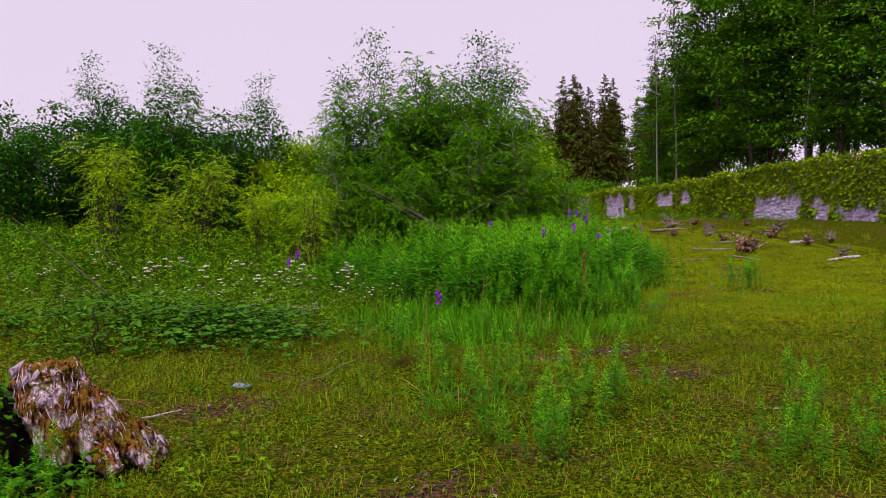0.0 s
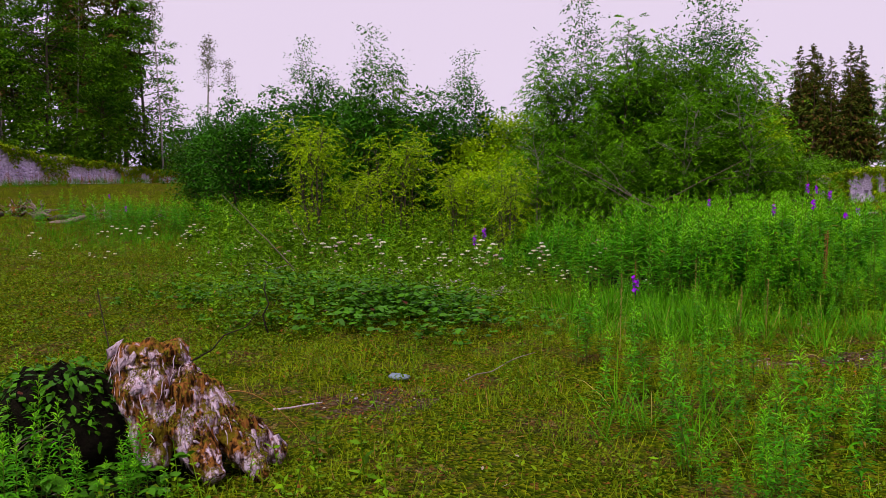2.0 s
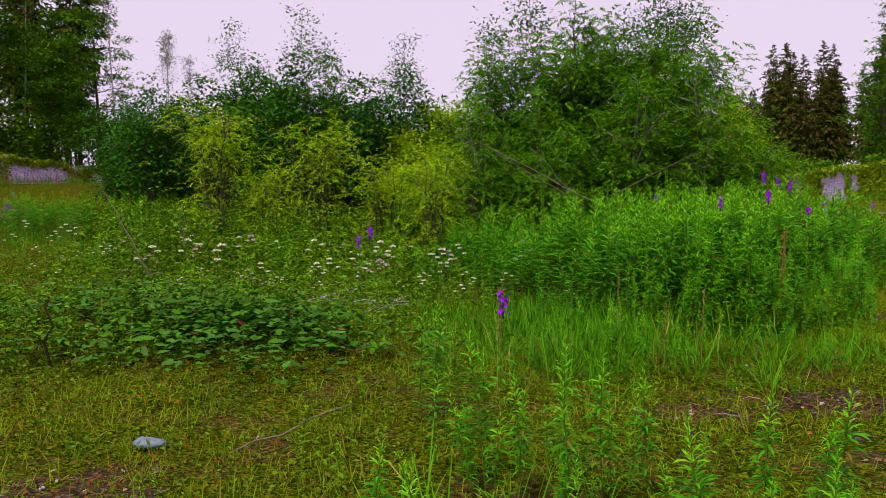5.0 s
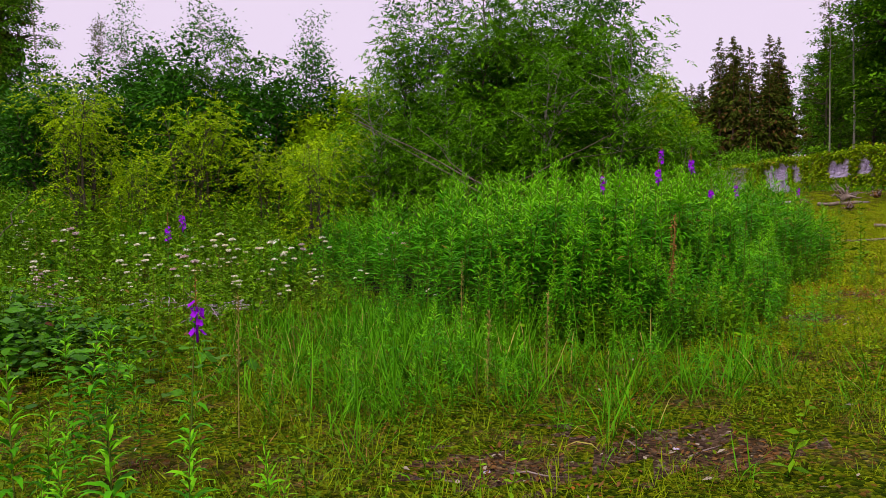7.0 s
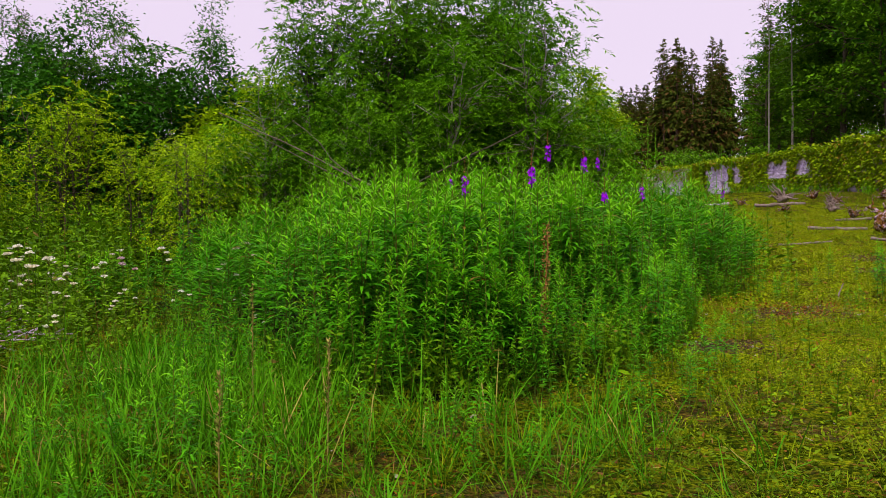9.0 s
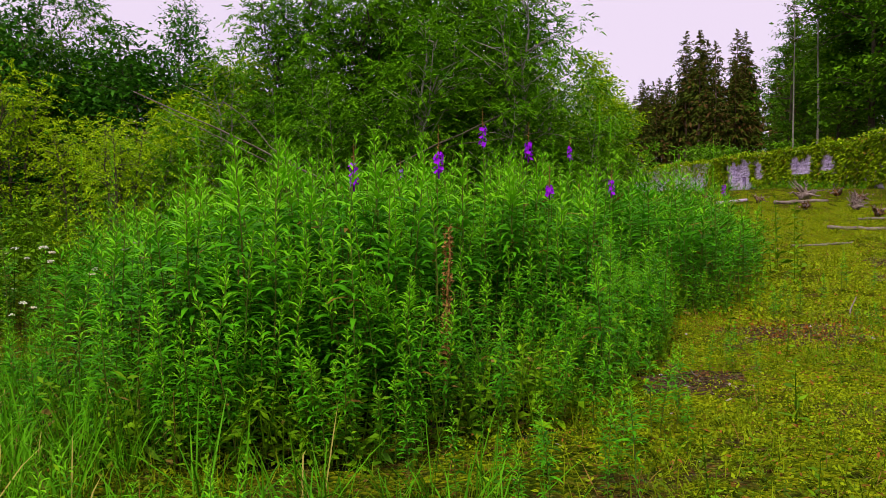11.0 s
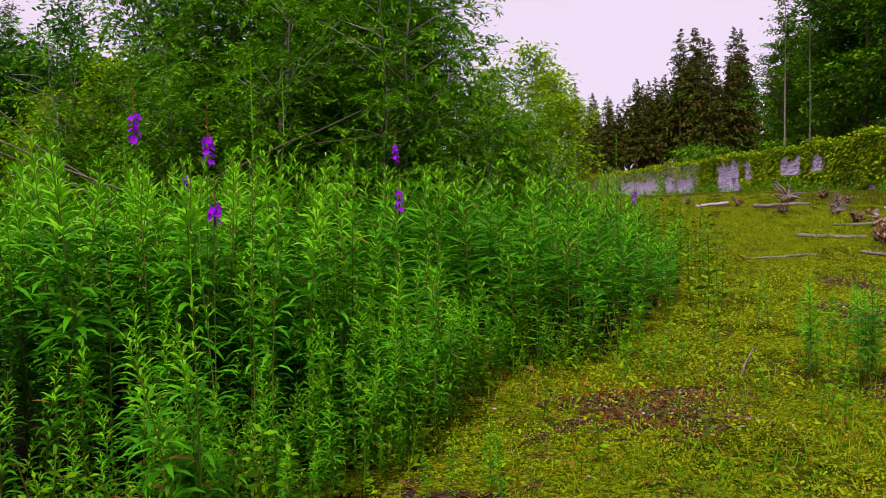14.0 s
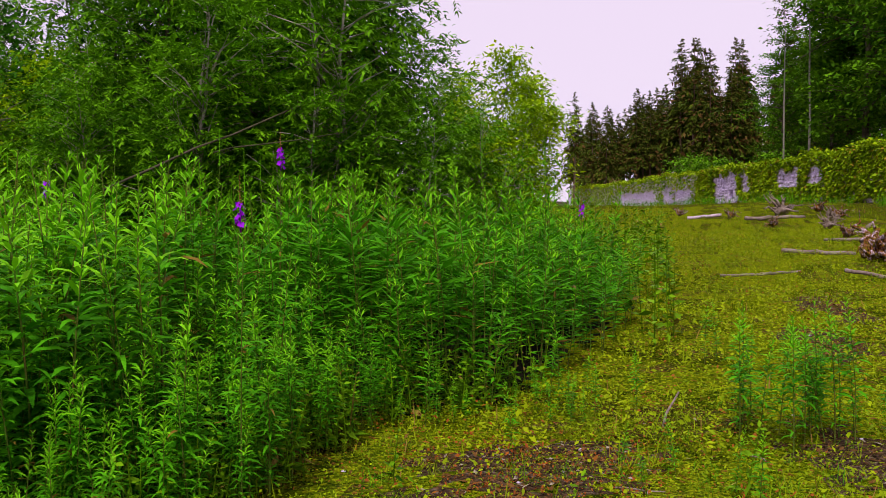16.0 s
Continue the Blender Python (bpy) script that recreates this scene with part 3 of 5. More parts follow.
def spot(x, y, turn=0.0, size=1.0, sink=0.0):
    return pose(x, y, float(land(x, y)) - sink, 0, 0, turn) @ Matrix.Diagonal((size, size, size, 1))


def ash_tree(seed, height, reach, stems, count, leaf=0.085, first=0.15, **more):
    rng = np.random.default_rng(seed)
    wood, b0, b1 = woody(rng, height, reach, stems, 34, 5, 0.05, first, **more)
    p, az = leafy_places(rng, b0, b1, count, 0.15)
    return wood, pinnate(rng, p, az, rng.uniform(0.22, 0.34, count), leaf)


def simple_tree(seed, height, reach, stems, count, leaf, branches=34, girth=0.05, jitter=0.16, first=0.15, slim=0.5, flat=0.6, **more):
    rng = np.random.default_rng(seed)
    wood, b0, b1 = woody(rng, height, reach, stems, branches, 5, girth, first, **more)
    p, az = leafy_places(rng, b0, b1, count, jitter, flat)
    return wood, leaflets(p, az, rng.normal(-0.1, 0.5, count), leaf * rng.uniform(0.7, 1.3, count), leaf * slim * rng.uniform(0.8, 1.2, count), rng.normal(0, 0.5, count))


# the thicket in the middle of the clearing
ash_a = ash_tree(21, 6.1, 1.35, 7, 2400, 0.115, lean=0.20, splay=0.6, first=0.08)
ash_b = ash_tree(22, 5.0, 1.3, 6, 2300, 0.11, lean=0.24, splay=0.6, first=0.08)
alder_a = simple_tree(23, 4.7, 1.5, 7, 11000, 0.14, slim=0.6, lean=0.36, splay=0.7, first=0.06)
sallow_a = simple_tree(24, 4.2, 1.2, 7, 12500, 0.15, slim=0.45, lean=0.3, splay=0.6, first=0.05)
sallow_b = ash_tree(25, 3.2, 0.66, 5, 820, 0.075, first=0.05, lean=0.16, splay=0.4)
slim_ash = ash_tree(27, 4.4, 1.0, 2, 460, 0.10, first=0.35, lean=0.12, splay=0.2)
whip_a = simple_tree(26, 6.7, 0.5, 2, 2300, 0.10, branches=26, girth=0.022, first=0.4, slim=0.5, lean=0.12, splay=0.3)

ash_1 = tree("ash_tree", "multi-stemmed young ash with dark green compound leaves", "tree", spot(-1.5, 23.2), *ash_a, M_BARK, M_ASH, "thicket trees")
for x, y, turn, size in ((0.5, 23.0, 120, 0.98), (-3.1, 24.0, 210, 0.95), (-0.6, 25.0, 300, 1.02)):
    copy_thing(ash_1, spot(x, y, turn, size))
ash_2 = tree("ash_tree", "bushy young ash sapling with bright compound leaves", "tree", spot(1.0, 24.6, 40), *ash_b, M_PALEBARK, M_ASH, "thicket trees")
for x, y, turn, size in ((-2.2, 21.8, 160, 0.72), (-9.8, 25.6, 250, 1.05), (-0.2, 21.9, 250, 0.8), (-2.8, 20.5, 30, 0.50), (-1.3, 20.5, 140, 0.58), (0.2, 20.5, 75, 0.52), (1.2, 20.9, 290, 0.60), (2.3, 21.2, 10, 0.55), (-4.0, 19.9, 200, 0.50), (3.0, 22.4, 60, 0.6), (-0.6, 20.9, 330, 0.66)):
    copy_thing(ash_2, spot(x, y, turn, size))
alder_1 = tree("alder_tree", "dense dark green alder bush with several stems", "tree", spot(-9.0, 24.6), *alder_a, M_BARK, M_DARKLEAF, "thicket trees")
for x, y, turn, size in ((-7.3, 25.4, 80, 0.98), (-11.5, 25.4, 170, 0.92), (-13.8, 24.2, 260, 0.9), (-12.6, 27.5, 30, 1.05), (0.0, 25.6, 310, 0.9), (-3.0, 25.6, 130, 0.9), (-15.6, 26.5, 200, 0.85), (-14.4, 28.6, 110, 0.9), (-10.2, 28.4, 220, 0.95), (-7.8, 28.8, 15, 0.8), (-5.6, 28.6, 75, 0.72), (-3.4, 28.2, 160, 0.85), (-1.2, 27.6, 270, 1.0), (-17.5, 27.5, 40, 0.8)):
    copy_thing(alder_1, spot(x, y, turn, size))
sallow_1 = tree("sallow_bush", "light green sallow bush with soft rounded leaves", "bush", spot(-5.6, 25.2), *sallow_a, M_PALEBARK, M_WILLOW, "sallow bushes")
for x, y, turn, size in ((-4.4, 26.0, 100, 0.95), (-5.4, 23.4, 20, 0.7)):
    copy_thing(sallow_1, spot(x, y, turn, size))
sallow_c = simple_tree(28, 4.5, 0.75, 6, 9500, 0.14, slim=0.45, lean=0.10, splay=0.6, first=0.03)
sallow_3 = tree("sallow_bush", "bright yellow-green upright sallow bush at the clearing edge", "bush", spot(1.9, 31.0), *sallow_c, M_PALEBARK, M_WILLOW, "sallow bushes")
for x, y, turn, size in ((2.75, 32.0, 140, 0.95), (2.35, 30.2, 40, 0.75)):
    copy_thing(sallow_3, spot(x, y, turn, size))
sallow_2 = tree("sapling", "slender yellow-green sapling among the meadow plants", "sapling", spot(-8.4, 18.4), *sallow_b, M_BARK, M_WILLOW, "saplings")
for x, y, turn, size in ((-6.7, 19.6, 100, 0.95), (-3.6, 18.2, 190, 0.72), (-7.2, 18.2, 240, 0.62), (-5.0, 19.4, 300, 0.7)):
    copy_thing(sallow_2, spot(x, y, turn, size))
slim_1 = tree("ash_sapling", "slim pale-stemmed ash sapling in front of the thicket", "sapling", spot(1.8, 21.4), *slim_ash, M_PALEBARK, M_ASH, "ash saplings", True)
for x, y, turn, size in ((-0.1, 20.6, 110, 0.9), (-3.4, 20.6, 220, 0.8), (0.7, 21.6, 300, 0.85)):
    copy_thing(slim_1, spot(x, y, turn, size))
whip_1 = tree("whip_tree", "thin sapling with sparse feathery leaves rising over the thicket", "tree", spot(-9.2, 25.0), *whip_a, M_BARK, M_DARKLEAF, "thin saplings")
for x, y, turn, size in ((-12.1, 25.8, 60, 0.95), (-7.0, 25.9, 150, 0.9), (-3.0, 23.2, 200, 1.05), (0.4, 23.6, 250, 1.05), (1.3, 24.0, 310, 1.02), (-4.6, 26.4, 90, 0.75)):
    copy_thing(whip_1, spot(x, y, turn, size))


# the woods beyond the walls
def conifer(seed, height, reach, bare, whorls, dead=0.5):
    rng = np.random.default_rng(seed)
    s = np.linspace(0, 1, 9)
    p = np.stack([rng.normal(0, 0.05, 9), rng.normal(0, 0.05, 9), height * s - 0.3], -1)
    wood = [tube(p, 0.24 * (1 - 0.93 * s) * height / 22, 6, False)]
    base, az, length, lift, taper = [], [], [], [], []
    for w in range(whorls):
        f = w / (whorls - 1)
        z = height * (bare + (1 - bare) * f)
        r = 1.15 * reach * (1 - f) ** 0.7 * rng.uniform(0.6, 1.15) + 0.12
        for k in range(rng.integers(5, 8)):
            base.append((0, 0, z + rng.uniform(-0.3, 0.3)))
            az.append(rng.uniform(0, 2 * np.pi))
            length.append(r * rng.uniform(0.6, 1.1))
            lift.append(rng.normal(0.25 - 0.5 * (1 - f), 0.18))
            taper.append(0.3 + 0.7 * (1 - f))
    base, az, length, lift, taper = map(np.array, (base, az, length, lift, taper))
    for i in range(int(14 * bare / 0.3)):
        z, a = rng.uniform(0.15, bare + 0.1) * height, rng.uniform(0, 6.28)
        r = rng.uniform(0.5, 1.6)
        wood.append(tube([(0, 0, z), (np.cos(a) * r, np.sin(a) * r, z - 0.2)], [0.03, 0.01], 3, False))
    sprays = []
    for s0 in (0.15, 0.35, 0.55, 0.75, 0.95):
        ahead = np.stack([np.cos(az) * np.cos(lift), np.sin(az) * np.cos(lift), np.sin(lift)], -1)
        at = base + ahead * (length * s0)[:, None] - np.array([0, 0, 0.12]) * (length * s0 * s0)[:, None]
        for side in (-0.8, 0.0, 0.8):
            k = len(at)
            sprays.append(leaflets(at, az + side + rng.normal(0, 0.5, k), lift - 0.45 + rng.normal(0, 0.4, k), taper * rng.uniform(0.6, 1.35, k), taper * rng.uniform(0.25, 0.6, k), rng.normal(0, 0.7, k)))
    return wood, join(sprays)


spruce_a = conifer(41, 23, 3.6, 0.30, 30)
spruce_b = conifer(42, 21, 3.2, 0.42, 24)
spruce_c = conifer(43, 23, 2.6, 0.52, 16)
spruce_1 = tree("spruce_tree", "tall dark spruce with drooping branches behind the wall", "tree", spot(22.6, 133), *spruce_a, M_REDBARK, M_NEEDLE, "conifers")
spruce_2 = tree("spruce_tree", "tall spruce with a bare lower trunk", "tree", spot(17.6, 128), *spruce_b, M_REDBARK, M_NEEDLE, "conifers")
spruce_3 = tree("pine_tree", "thin pine with a bare trunk and a small crown", "tree", spot(17.2, 132), *spruce_c, M_REDBARK, M_NEEDLE, "conifers")
rng = np.random.default_rng(5)
firs = (spruce_1, spruce_2, spruce_3)
for k in range(104):                                    # the far row behind the end of the clearing
    x = -1 + 39 * (k + rng.uniform(0, 1)) / 104
    y = rng.uniform(106, 152) - 0.4 * max(0, x - 20)
    copy_thing(firs[rng.choice([0, 1, 1, 2])], spot(x, y, rng.uniform(0, 360), rng.uniform(0.70, 0.88) * (0.68 if x < 7 else 0.85 if x < 12 else 1)))
for k in range(26):                                    # behind the left wall
    y = rng.uniform(30, 72)
    copy_thing(firs[rng.choice([0, 1, 1, 2])], spot(wall_x_left(y) - rng.uniform(3, 24), y, rng.uniform(0, 360), rng.uniform(0.8, 1.1)))
for k in range(6):                                    # deep in the wood on the right
    y = rng.uniform(38, 72)
    copy_thing(firs[rng.integers(0, 2)], spot(wall_x_right(y) + rng.uniform(12, 30), y, rng.uniform(0, 360), rng.uniform(0.85, 1.1)))

beech_a = simple_tree(51, 21, 4.6, 1, 11000, 0.34, 70, 0.26, 0.5, 0.20, 0.62, 0.35, dip=0.35)
beech_b = simple_tree(52, 19, 3.6, 2, 9500, 0.34, 46, 0.18, 0.45, 0.30, 0.62, 0.35, lean=0.12, splay=0.6, dip=0.2)
beech_1 = tree("beech_tree", "tall broadleaved tree with drooping green branches behind the wall", "tree", spot(24.5, 44), *beech_a, M_BARK, M_BEECH, "woodland trees")
beech_2 = tree("beech_tree", "tall twin-stemmed broadleaved tree behind the wall", "tree", spot(21.5, 60), *beech_b, M_BARK, M_BEECH, "woodland trees")
for x, y, k in ((28, 41, 1), (23.2, 50, 1), (27, 52, 0), (26.5, 60, 0), (30, 47, 0), (21.8, 70, 0), (26, 70, 1), (33, 56, 1), (22.5, 77, 1), (34, 44, 0), (28, 80, 1), (31, 66, 0), (31, 36, 1), (26.5, 35, 0), (30, 29, 1), (38, 36, 0), (36, 62, 1)):
    copy_thing((beech_1, beech_2)[k], spot(x, y, rng.uniform(0, 360), rng.uniform(0.85, 1.1)))
for x, y, k in ((-50, 34, 0), (-47.5, 44, 1), (-52, 52, 0), (-50, 62, 1), (-49, 28, 1), (-57, 42, 0), (-46.8, 50, 0), (-46, 38, 1), (-50.5, 66, 0), (-49, 58, 1)):
    copy_thing((beech_1, beech_2)[k], spot(x, y, rng.uniform(0, 360), rng.uniform(0.6, 0.9)))

for x, y, k, size in ((18.4, 80, 0, 0.62), (20.4, 85, 1, 0.72), (24, 90, 0, 0.8), (20.2, 74, 1, 0.7), (27, 74, 0, 0.95), (29, 88, 1, 0.9)):
    copy_thing((beech_1, beech_2)[k], spot(x, y, 61 * x, size))

shrub_a = simple_tree(61, 3.6, 1.7, 5, 2000, 0.26, 14, 0.05, 0.3, 0.05, 0.6, lean=0.35, splay=0.8)
shrub_1 = tree("hazel_shrub", "rounded green shrub growing beyond the garden wall", "shrub", spot(-46.5, 40), *shrub_a, M_BARK, M_BEECH, "shrubs")
for k in range(26):
    y = rng.uniform(30, 85)
    copy_thing(shrub_1, spot(wall_x_left(y) - rng.uniform(1.8, 5), y, rng.uniform(0, 360), rng.uniform(0.8, 1.5)))
for k in range(12):
    y = rng.uniform(36, 84)
    copy_thing(shrub_1, spot(wall_x_right(y) + rng.uniform(2.2, 7), y, rng.uniform(0, 360), rng.uniform(0.7, 1.1)))

# thin trunks in front of the wood
pole_a = simple_tree(71, 20, 1.1, 1, 500, 0.3, 22, 0.13, 0.3, 0.6, 0.5)
pole_1 = tree("slim_pine", "slim bare pine trunk with a few dead branches at the top", "tree", spot(18.6, 71.6), *pole_a, M_PALEBARK, M_NEEDLE, "slim trunks")
for x, y, size in ((17.2, 73, 0.8), (-49.5, 56, 1.0), (-46, 45, 0.9), (-47, 64, 0.95), (-48.5, 73, 0.75), (-50, 76, 0.8), (-49.3, 78, 0.7), (23, 55, 1.0), (25, 48, 0.9), (22.5, 64, 0.9)):
    copy_thing(pole_1, spot(x, y, rng.uniform(0, 360), size))


# ------------------------------------------------------------------ willowherb
def willowherb(seed, height=1.0, leaf=0.12, count=46, young=0.30, light=False):
    """Stem with spirally set narrow leaves, paler at the growing tip. Gives stem and leaves."""
    rng = np.random.default_rng(seed)
    s = np.linspace(0, 1, 6)
    bow = rng.normal(0, 0.05, 2)
    p = np.stack([bow[0] * s ** 2, bow[1] * s ** 2, height * s], -1)
    p[0, 2] = -0.05
    stem = tube(p, 0.0055 * (1 - 0.7 * s), 4, False)
    f = np.sort(0.10 + 0.89 * rng.uniform(0, 1, count) ** 0.85)
    base = along(p, f)
    az = np.arange(count) * 2.39996 + rng.normal(0, 0.12, count)
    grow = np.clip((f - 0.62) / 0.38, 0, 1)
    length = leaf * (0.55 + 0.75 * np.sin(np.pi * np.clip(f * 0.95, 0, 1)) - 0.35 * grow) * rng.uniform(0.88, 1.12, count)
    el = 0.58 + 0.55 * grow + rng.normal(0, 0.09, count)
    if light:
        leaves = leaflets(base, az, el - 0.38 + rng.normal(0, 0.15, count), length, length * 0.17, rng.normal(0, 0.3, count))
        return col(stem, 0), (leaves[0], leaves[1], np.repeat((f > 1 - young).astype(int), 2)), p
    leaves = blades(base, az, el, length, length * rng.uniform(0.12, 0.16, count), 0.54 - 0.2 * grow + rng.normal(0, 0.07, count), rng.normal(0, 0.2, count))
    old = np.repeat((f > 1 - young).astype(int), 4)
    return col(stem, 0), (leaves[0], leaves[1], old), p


def flower_shape():
    """One open flower: four rounded petals."""
    petals = [leaflets([(0, 0, 0)], 0.4 + 1.57 * j, 0.25, 0.030, 0.026, 0.2 * (-1) ** j) for j in range(4)]
    return build("flower", col(join(petals), 0), [M_PETAL])


FLOWER = flower_shape()


def flower_spike(seed, tip, bloom, parent):
    """The flowering top of a stem, with each open flower on it."""
    rng = np.random.default_rng(seed)
    tip = np.array(tip)
    spike = part("flower_spike", build("flower_spike", tube([tip - (0, 0, bloom + 0.03), tip - (0, 0, 0.5 * bloom), tip], [0.006, 0.005, 0.004], 5), [M_PETAL]), parent, "bright purple flower spike")
    for k in range(11):
        a, z = 2.4 * k, -bloom * (k / 10) ** 1.1 + rng.normal(0, 0.006)
        ob = part("flower", FLOWER, spike)
        ob.matrix_local = pose(*(tip + (0.018 * np.cos(a), 0.018 * np.sin(a), z)), 0, rng.uniform(35, 80), np.degrees(a)) @ Matrix.Scale(rng.uniform(0.6, 0.95), 4)
    return spike


def bud_spike(seed, tip, tall=0.16):
    rng = np.random.default_rng(seed)
    k = 18
    z = np.linspace(-0.02, tall, k)
    base = np.array(tip)[None] + np.stack([0 * z, 0 * z, z], -1)
    buds = leaflets(base, np.arange(k) * 2.4, rng.normal(0.5, 0.2, k), 0.035 * (1.1 - z / tall), 0.010)
    return join([col(buds, 0), col(tube([tip, (tip[0], tip[1], tip[2] + tall)], [0.004, 0.001], 3, False), 0)])


kinds = [willowherb(100 + k, 1.0, 0.112 + 0.010 * (k % 3), 74 + 3 * k, 0.28) for k in range(6)]
leads = []
for k, (stem, leaves, p) in enumerate(kinds):
    ob = thing("willowherb", build("stem", stem, [M_STEM]), "leafy green rosebay willowherb standing in a dense stand", "wildflower", "willowherb stand", place=pose(0.5, 14 + k, 0))
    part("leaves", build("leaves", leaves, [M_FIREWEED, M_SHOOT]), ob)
    leads.append(ob)
rng = np.random.default_rng(77)
sx, sy = rng.uniform(-4.5, 5.6, 3600), rng.uniform(11, 26, 3600)
ok = inside(STAND, sx, sy)
sx, sy = sx[ok], sy[ok]
ed = edge_distance(STAND, sx, sy)
hh = np.clip(0.74 + 0.50 * np.clip(ed, 0, 1.0), 0.45, 1.3) * np.where(rng.random(len(sx)) < 0.68, rng.uniform(0.68, 0.98, len(sx)), rng.uniform(0.98, 1.24, len(sx))) * np.where(ed > 0.5, 1.16, 1.0)
fx, fy = rng.uniform(0.6, 3.7, 1500), rng.uniform(11.4, 17.0, 1500)
fd = edge_distance(STAND, fx, fy)
ok = inside(STAND, fx, fy) & (fd < 1.0) & (rng.random(1500) < 0.62)
sx, sy = np.concatenate([sx, fx[ok]]), np.concatenate([sy, fy[ok]])
hh = np.concatenate([hh, (0.48 + 0.35 * fd[ok]) * rng.uniform(0.75, 1.25, int(ok.sum()))])
hh = hh * (1.0 + 0.20 * np.sin(1.9 * sx + 0.7 * sy) * np.sin(1.4 * sy - 0.8 * sx) + 0.10 * np.sin(4.1 * sx) * np.sin(3.7 * sy))
hh = np.minimum(hh, 1.6)
open_side = np.clip((1.2 - sx) / 2, 0, 1) * np.clip(1 - edge_distance(STAND, sx, sy) / 2.2, 0, 1)
hh = hh * (1 - 0.45 * open_side)
kept = rng.random(len(sx)) > 0.45 * open_side
sx, sy, hh = sx[kept], sy[kept], hh[kept]
open_spots = np.sin(2.3 * sx + 1.1 * np.sin(1.7 * sy)) * np.sin(2.0 * sy + 0.9 * np.sin(2.1 * sx)) < -0.55
open_spots &= edge_distance(STAND, sx, sy) > 1.1
sx, sy, hh = sx[~open_spots], sy[~open_spots], hh[~open_spots]
order = np.argsort(np.hypot(sx - 3.2, sy - 13.0) + 0.15 * rng.uniform(0, 1, len(sx)))
sx, sy, hh = sx[order], sy[order], hh[order]
for k in range(170):
    size = (hh[k] * 0.95, hh[k] * 0.95, hh[k], 1)
    m = pose(sx[k], sy[k], float(land(sx[k], sy[k])), rng.normal(0, 4), rng.normal(0, 4), rng.uniform(0, 360)) @ Matrix.Diagonal(size)
    if k < 6:
        leads[k].matrix_world = m
    else:
        copy_thing(leads[k % 6], m)


def scatter(shapes, x, y, size, rng, lean=0.08):
    out = []
    which = rng.integers(0, len(shapes), len(x))
    for k, shape in enumerate(shapes):
        i = which == k
        c = int(i.sum())
        if c:
            out.append(stamp(shape, np.stack([x[i], y[i], land(x[i], y[i])], -1), rng.uniform(0, 6.28, c), size[i], np.abs(rng.normal(0, lean, c)), rng.uniform(0, 6.28, c)))
    return join(out)


def shifted(shape, by):
    return shape[0], shape[1], shape[2] + by


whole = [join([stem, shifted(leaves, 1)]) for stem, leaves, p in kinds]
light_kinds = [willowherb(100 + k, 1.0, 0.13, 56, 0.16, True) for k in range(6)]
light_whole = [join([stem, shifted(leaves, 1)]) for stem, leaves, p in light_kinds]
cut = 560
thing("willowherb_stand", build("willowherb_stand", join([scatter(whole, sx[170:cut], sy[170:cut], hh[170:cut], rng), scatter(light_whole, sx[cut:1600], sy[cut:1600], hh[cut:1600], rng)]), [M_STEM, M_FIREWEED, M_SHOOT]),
      "dense stand of tall leafy green willowherb", "wildflowers", kind="stuff")

px, py = rng.normal(-14.2, 1.9, 300), rng.normal(20.6, 1.5, 300)
thing("willowherb_stand", build("willowherb_stand", scatter(light_whole, px, py, rng.uniform(0.6, 1.15, 300), rng), [M_STEM, M_FIREWEED, M_SHOOT]), "smaller patch of green willowherb before the pale wall", "wildflowers", kind="stuff")

# young willowherb scattered over the track and its edges
TRACK_CLUMPS = [(0.06, 7.2, 16, 0.78), (0.6, 5.1, 30, 0.66), (1.2, 6.5, 26, 0.66), (2.5, 5.0, 30, 0.66), (2.05, 4.8, 12, 0.5), (0.5, 7.0, 24, 0.8), (0.9, 6.0, 20, 0.66), (3.1, 6.2, 16, 0.5), (0.1, 6.2, 10, 0.5), (0.3, 9.6, 18, 0.5), (-0.3, 10.2, 16, 0.55), (0.9, 9.9, 12, 0.42), (5.95, 16.6, 30, 0.66), (5.9, 18.5, 8, 0.5), (5.2, 15.6, 8, 0.3), (4.7, 17.0, 12, 0.4), (-0.6, 8.3, 8, 0.7), (1.5, 10.6, 16, 0.42), (2.6, 11.5, 16, 0.45), (0.4, 10.4, 14, 0.5)]
EDGE_CLUMPS = [(4.1, 16.6, 7, 0.4), (4.6, 16.4, 6, 0.35), (-6.0, 16.5, 14, 0.8), (-2.8, 14.8, 14, 0.8), (-4.6, 13.0, 8, 0.5), (3.0, 12.4, 12, 0.45), (-8.0, 14.0, 10, 0.6), (3.4, 14.2, 8, 0.4), (-3.3, 4.0, 12, 0.5), (-2.75, 3.75, 12, 0.4), (-3.4, 4.8, 8, 0.55), (-2.3, 3.75, 6, 0.3), (-3.0, 4.15, 16, 0.5), (-2.65, 4.2, 12, 0.42), (-2.2, 4.2, 10, 0.3), (-3.5, 4.3, 14, 0.55)]
yx, yy, yh = [], [], []
for x, y, c, h in TRACK_CLUMPS + EDGE_CLUMPS:
    c = int(c * 0.7) if (x, y, c, h) in TRACK_CLUMPS else c
    yx.extend(rng.normal(x, 0.22, c)), yy.extend(rng.normal(y, 0.22, c)), yh.extend(h * rng.uniform(0.6, 1.25, c))
for x, y, h in list(zip(yx, yy, yh))[:150]:
    m = pose(x, y, float(land(x, y)), rng.normal(0, 5), rng.normal(0, 5), rng.uniform(0, 360)) @ Matrix.Diagonal((h, h, h, 1))
    tagged(copy_thing(leads[rng.integers(0, 6)], m), "short young green willowherb growing out of the grass", group="young willowherb")

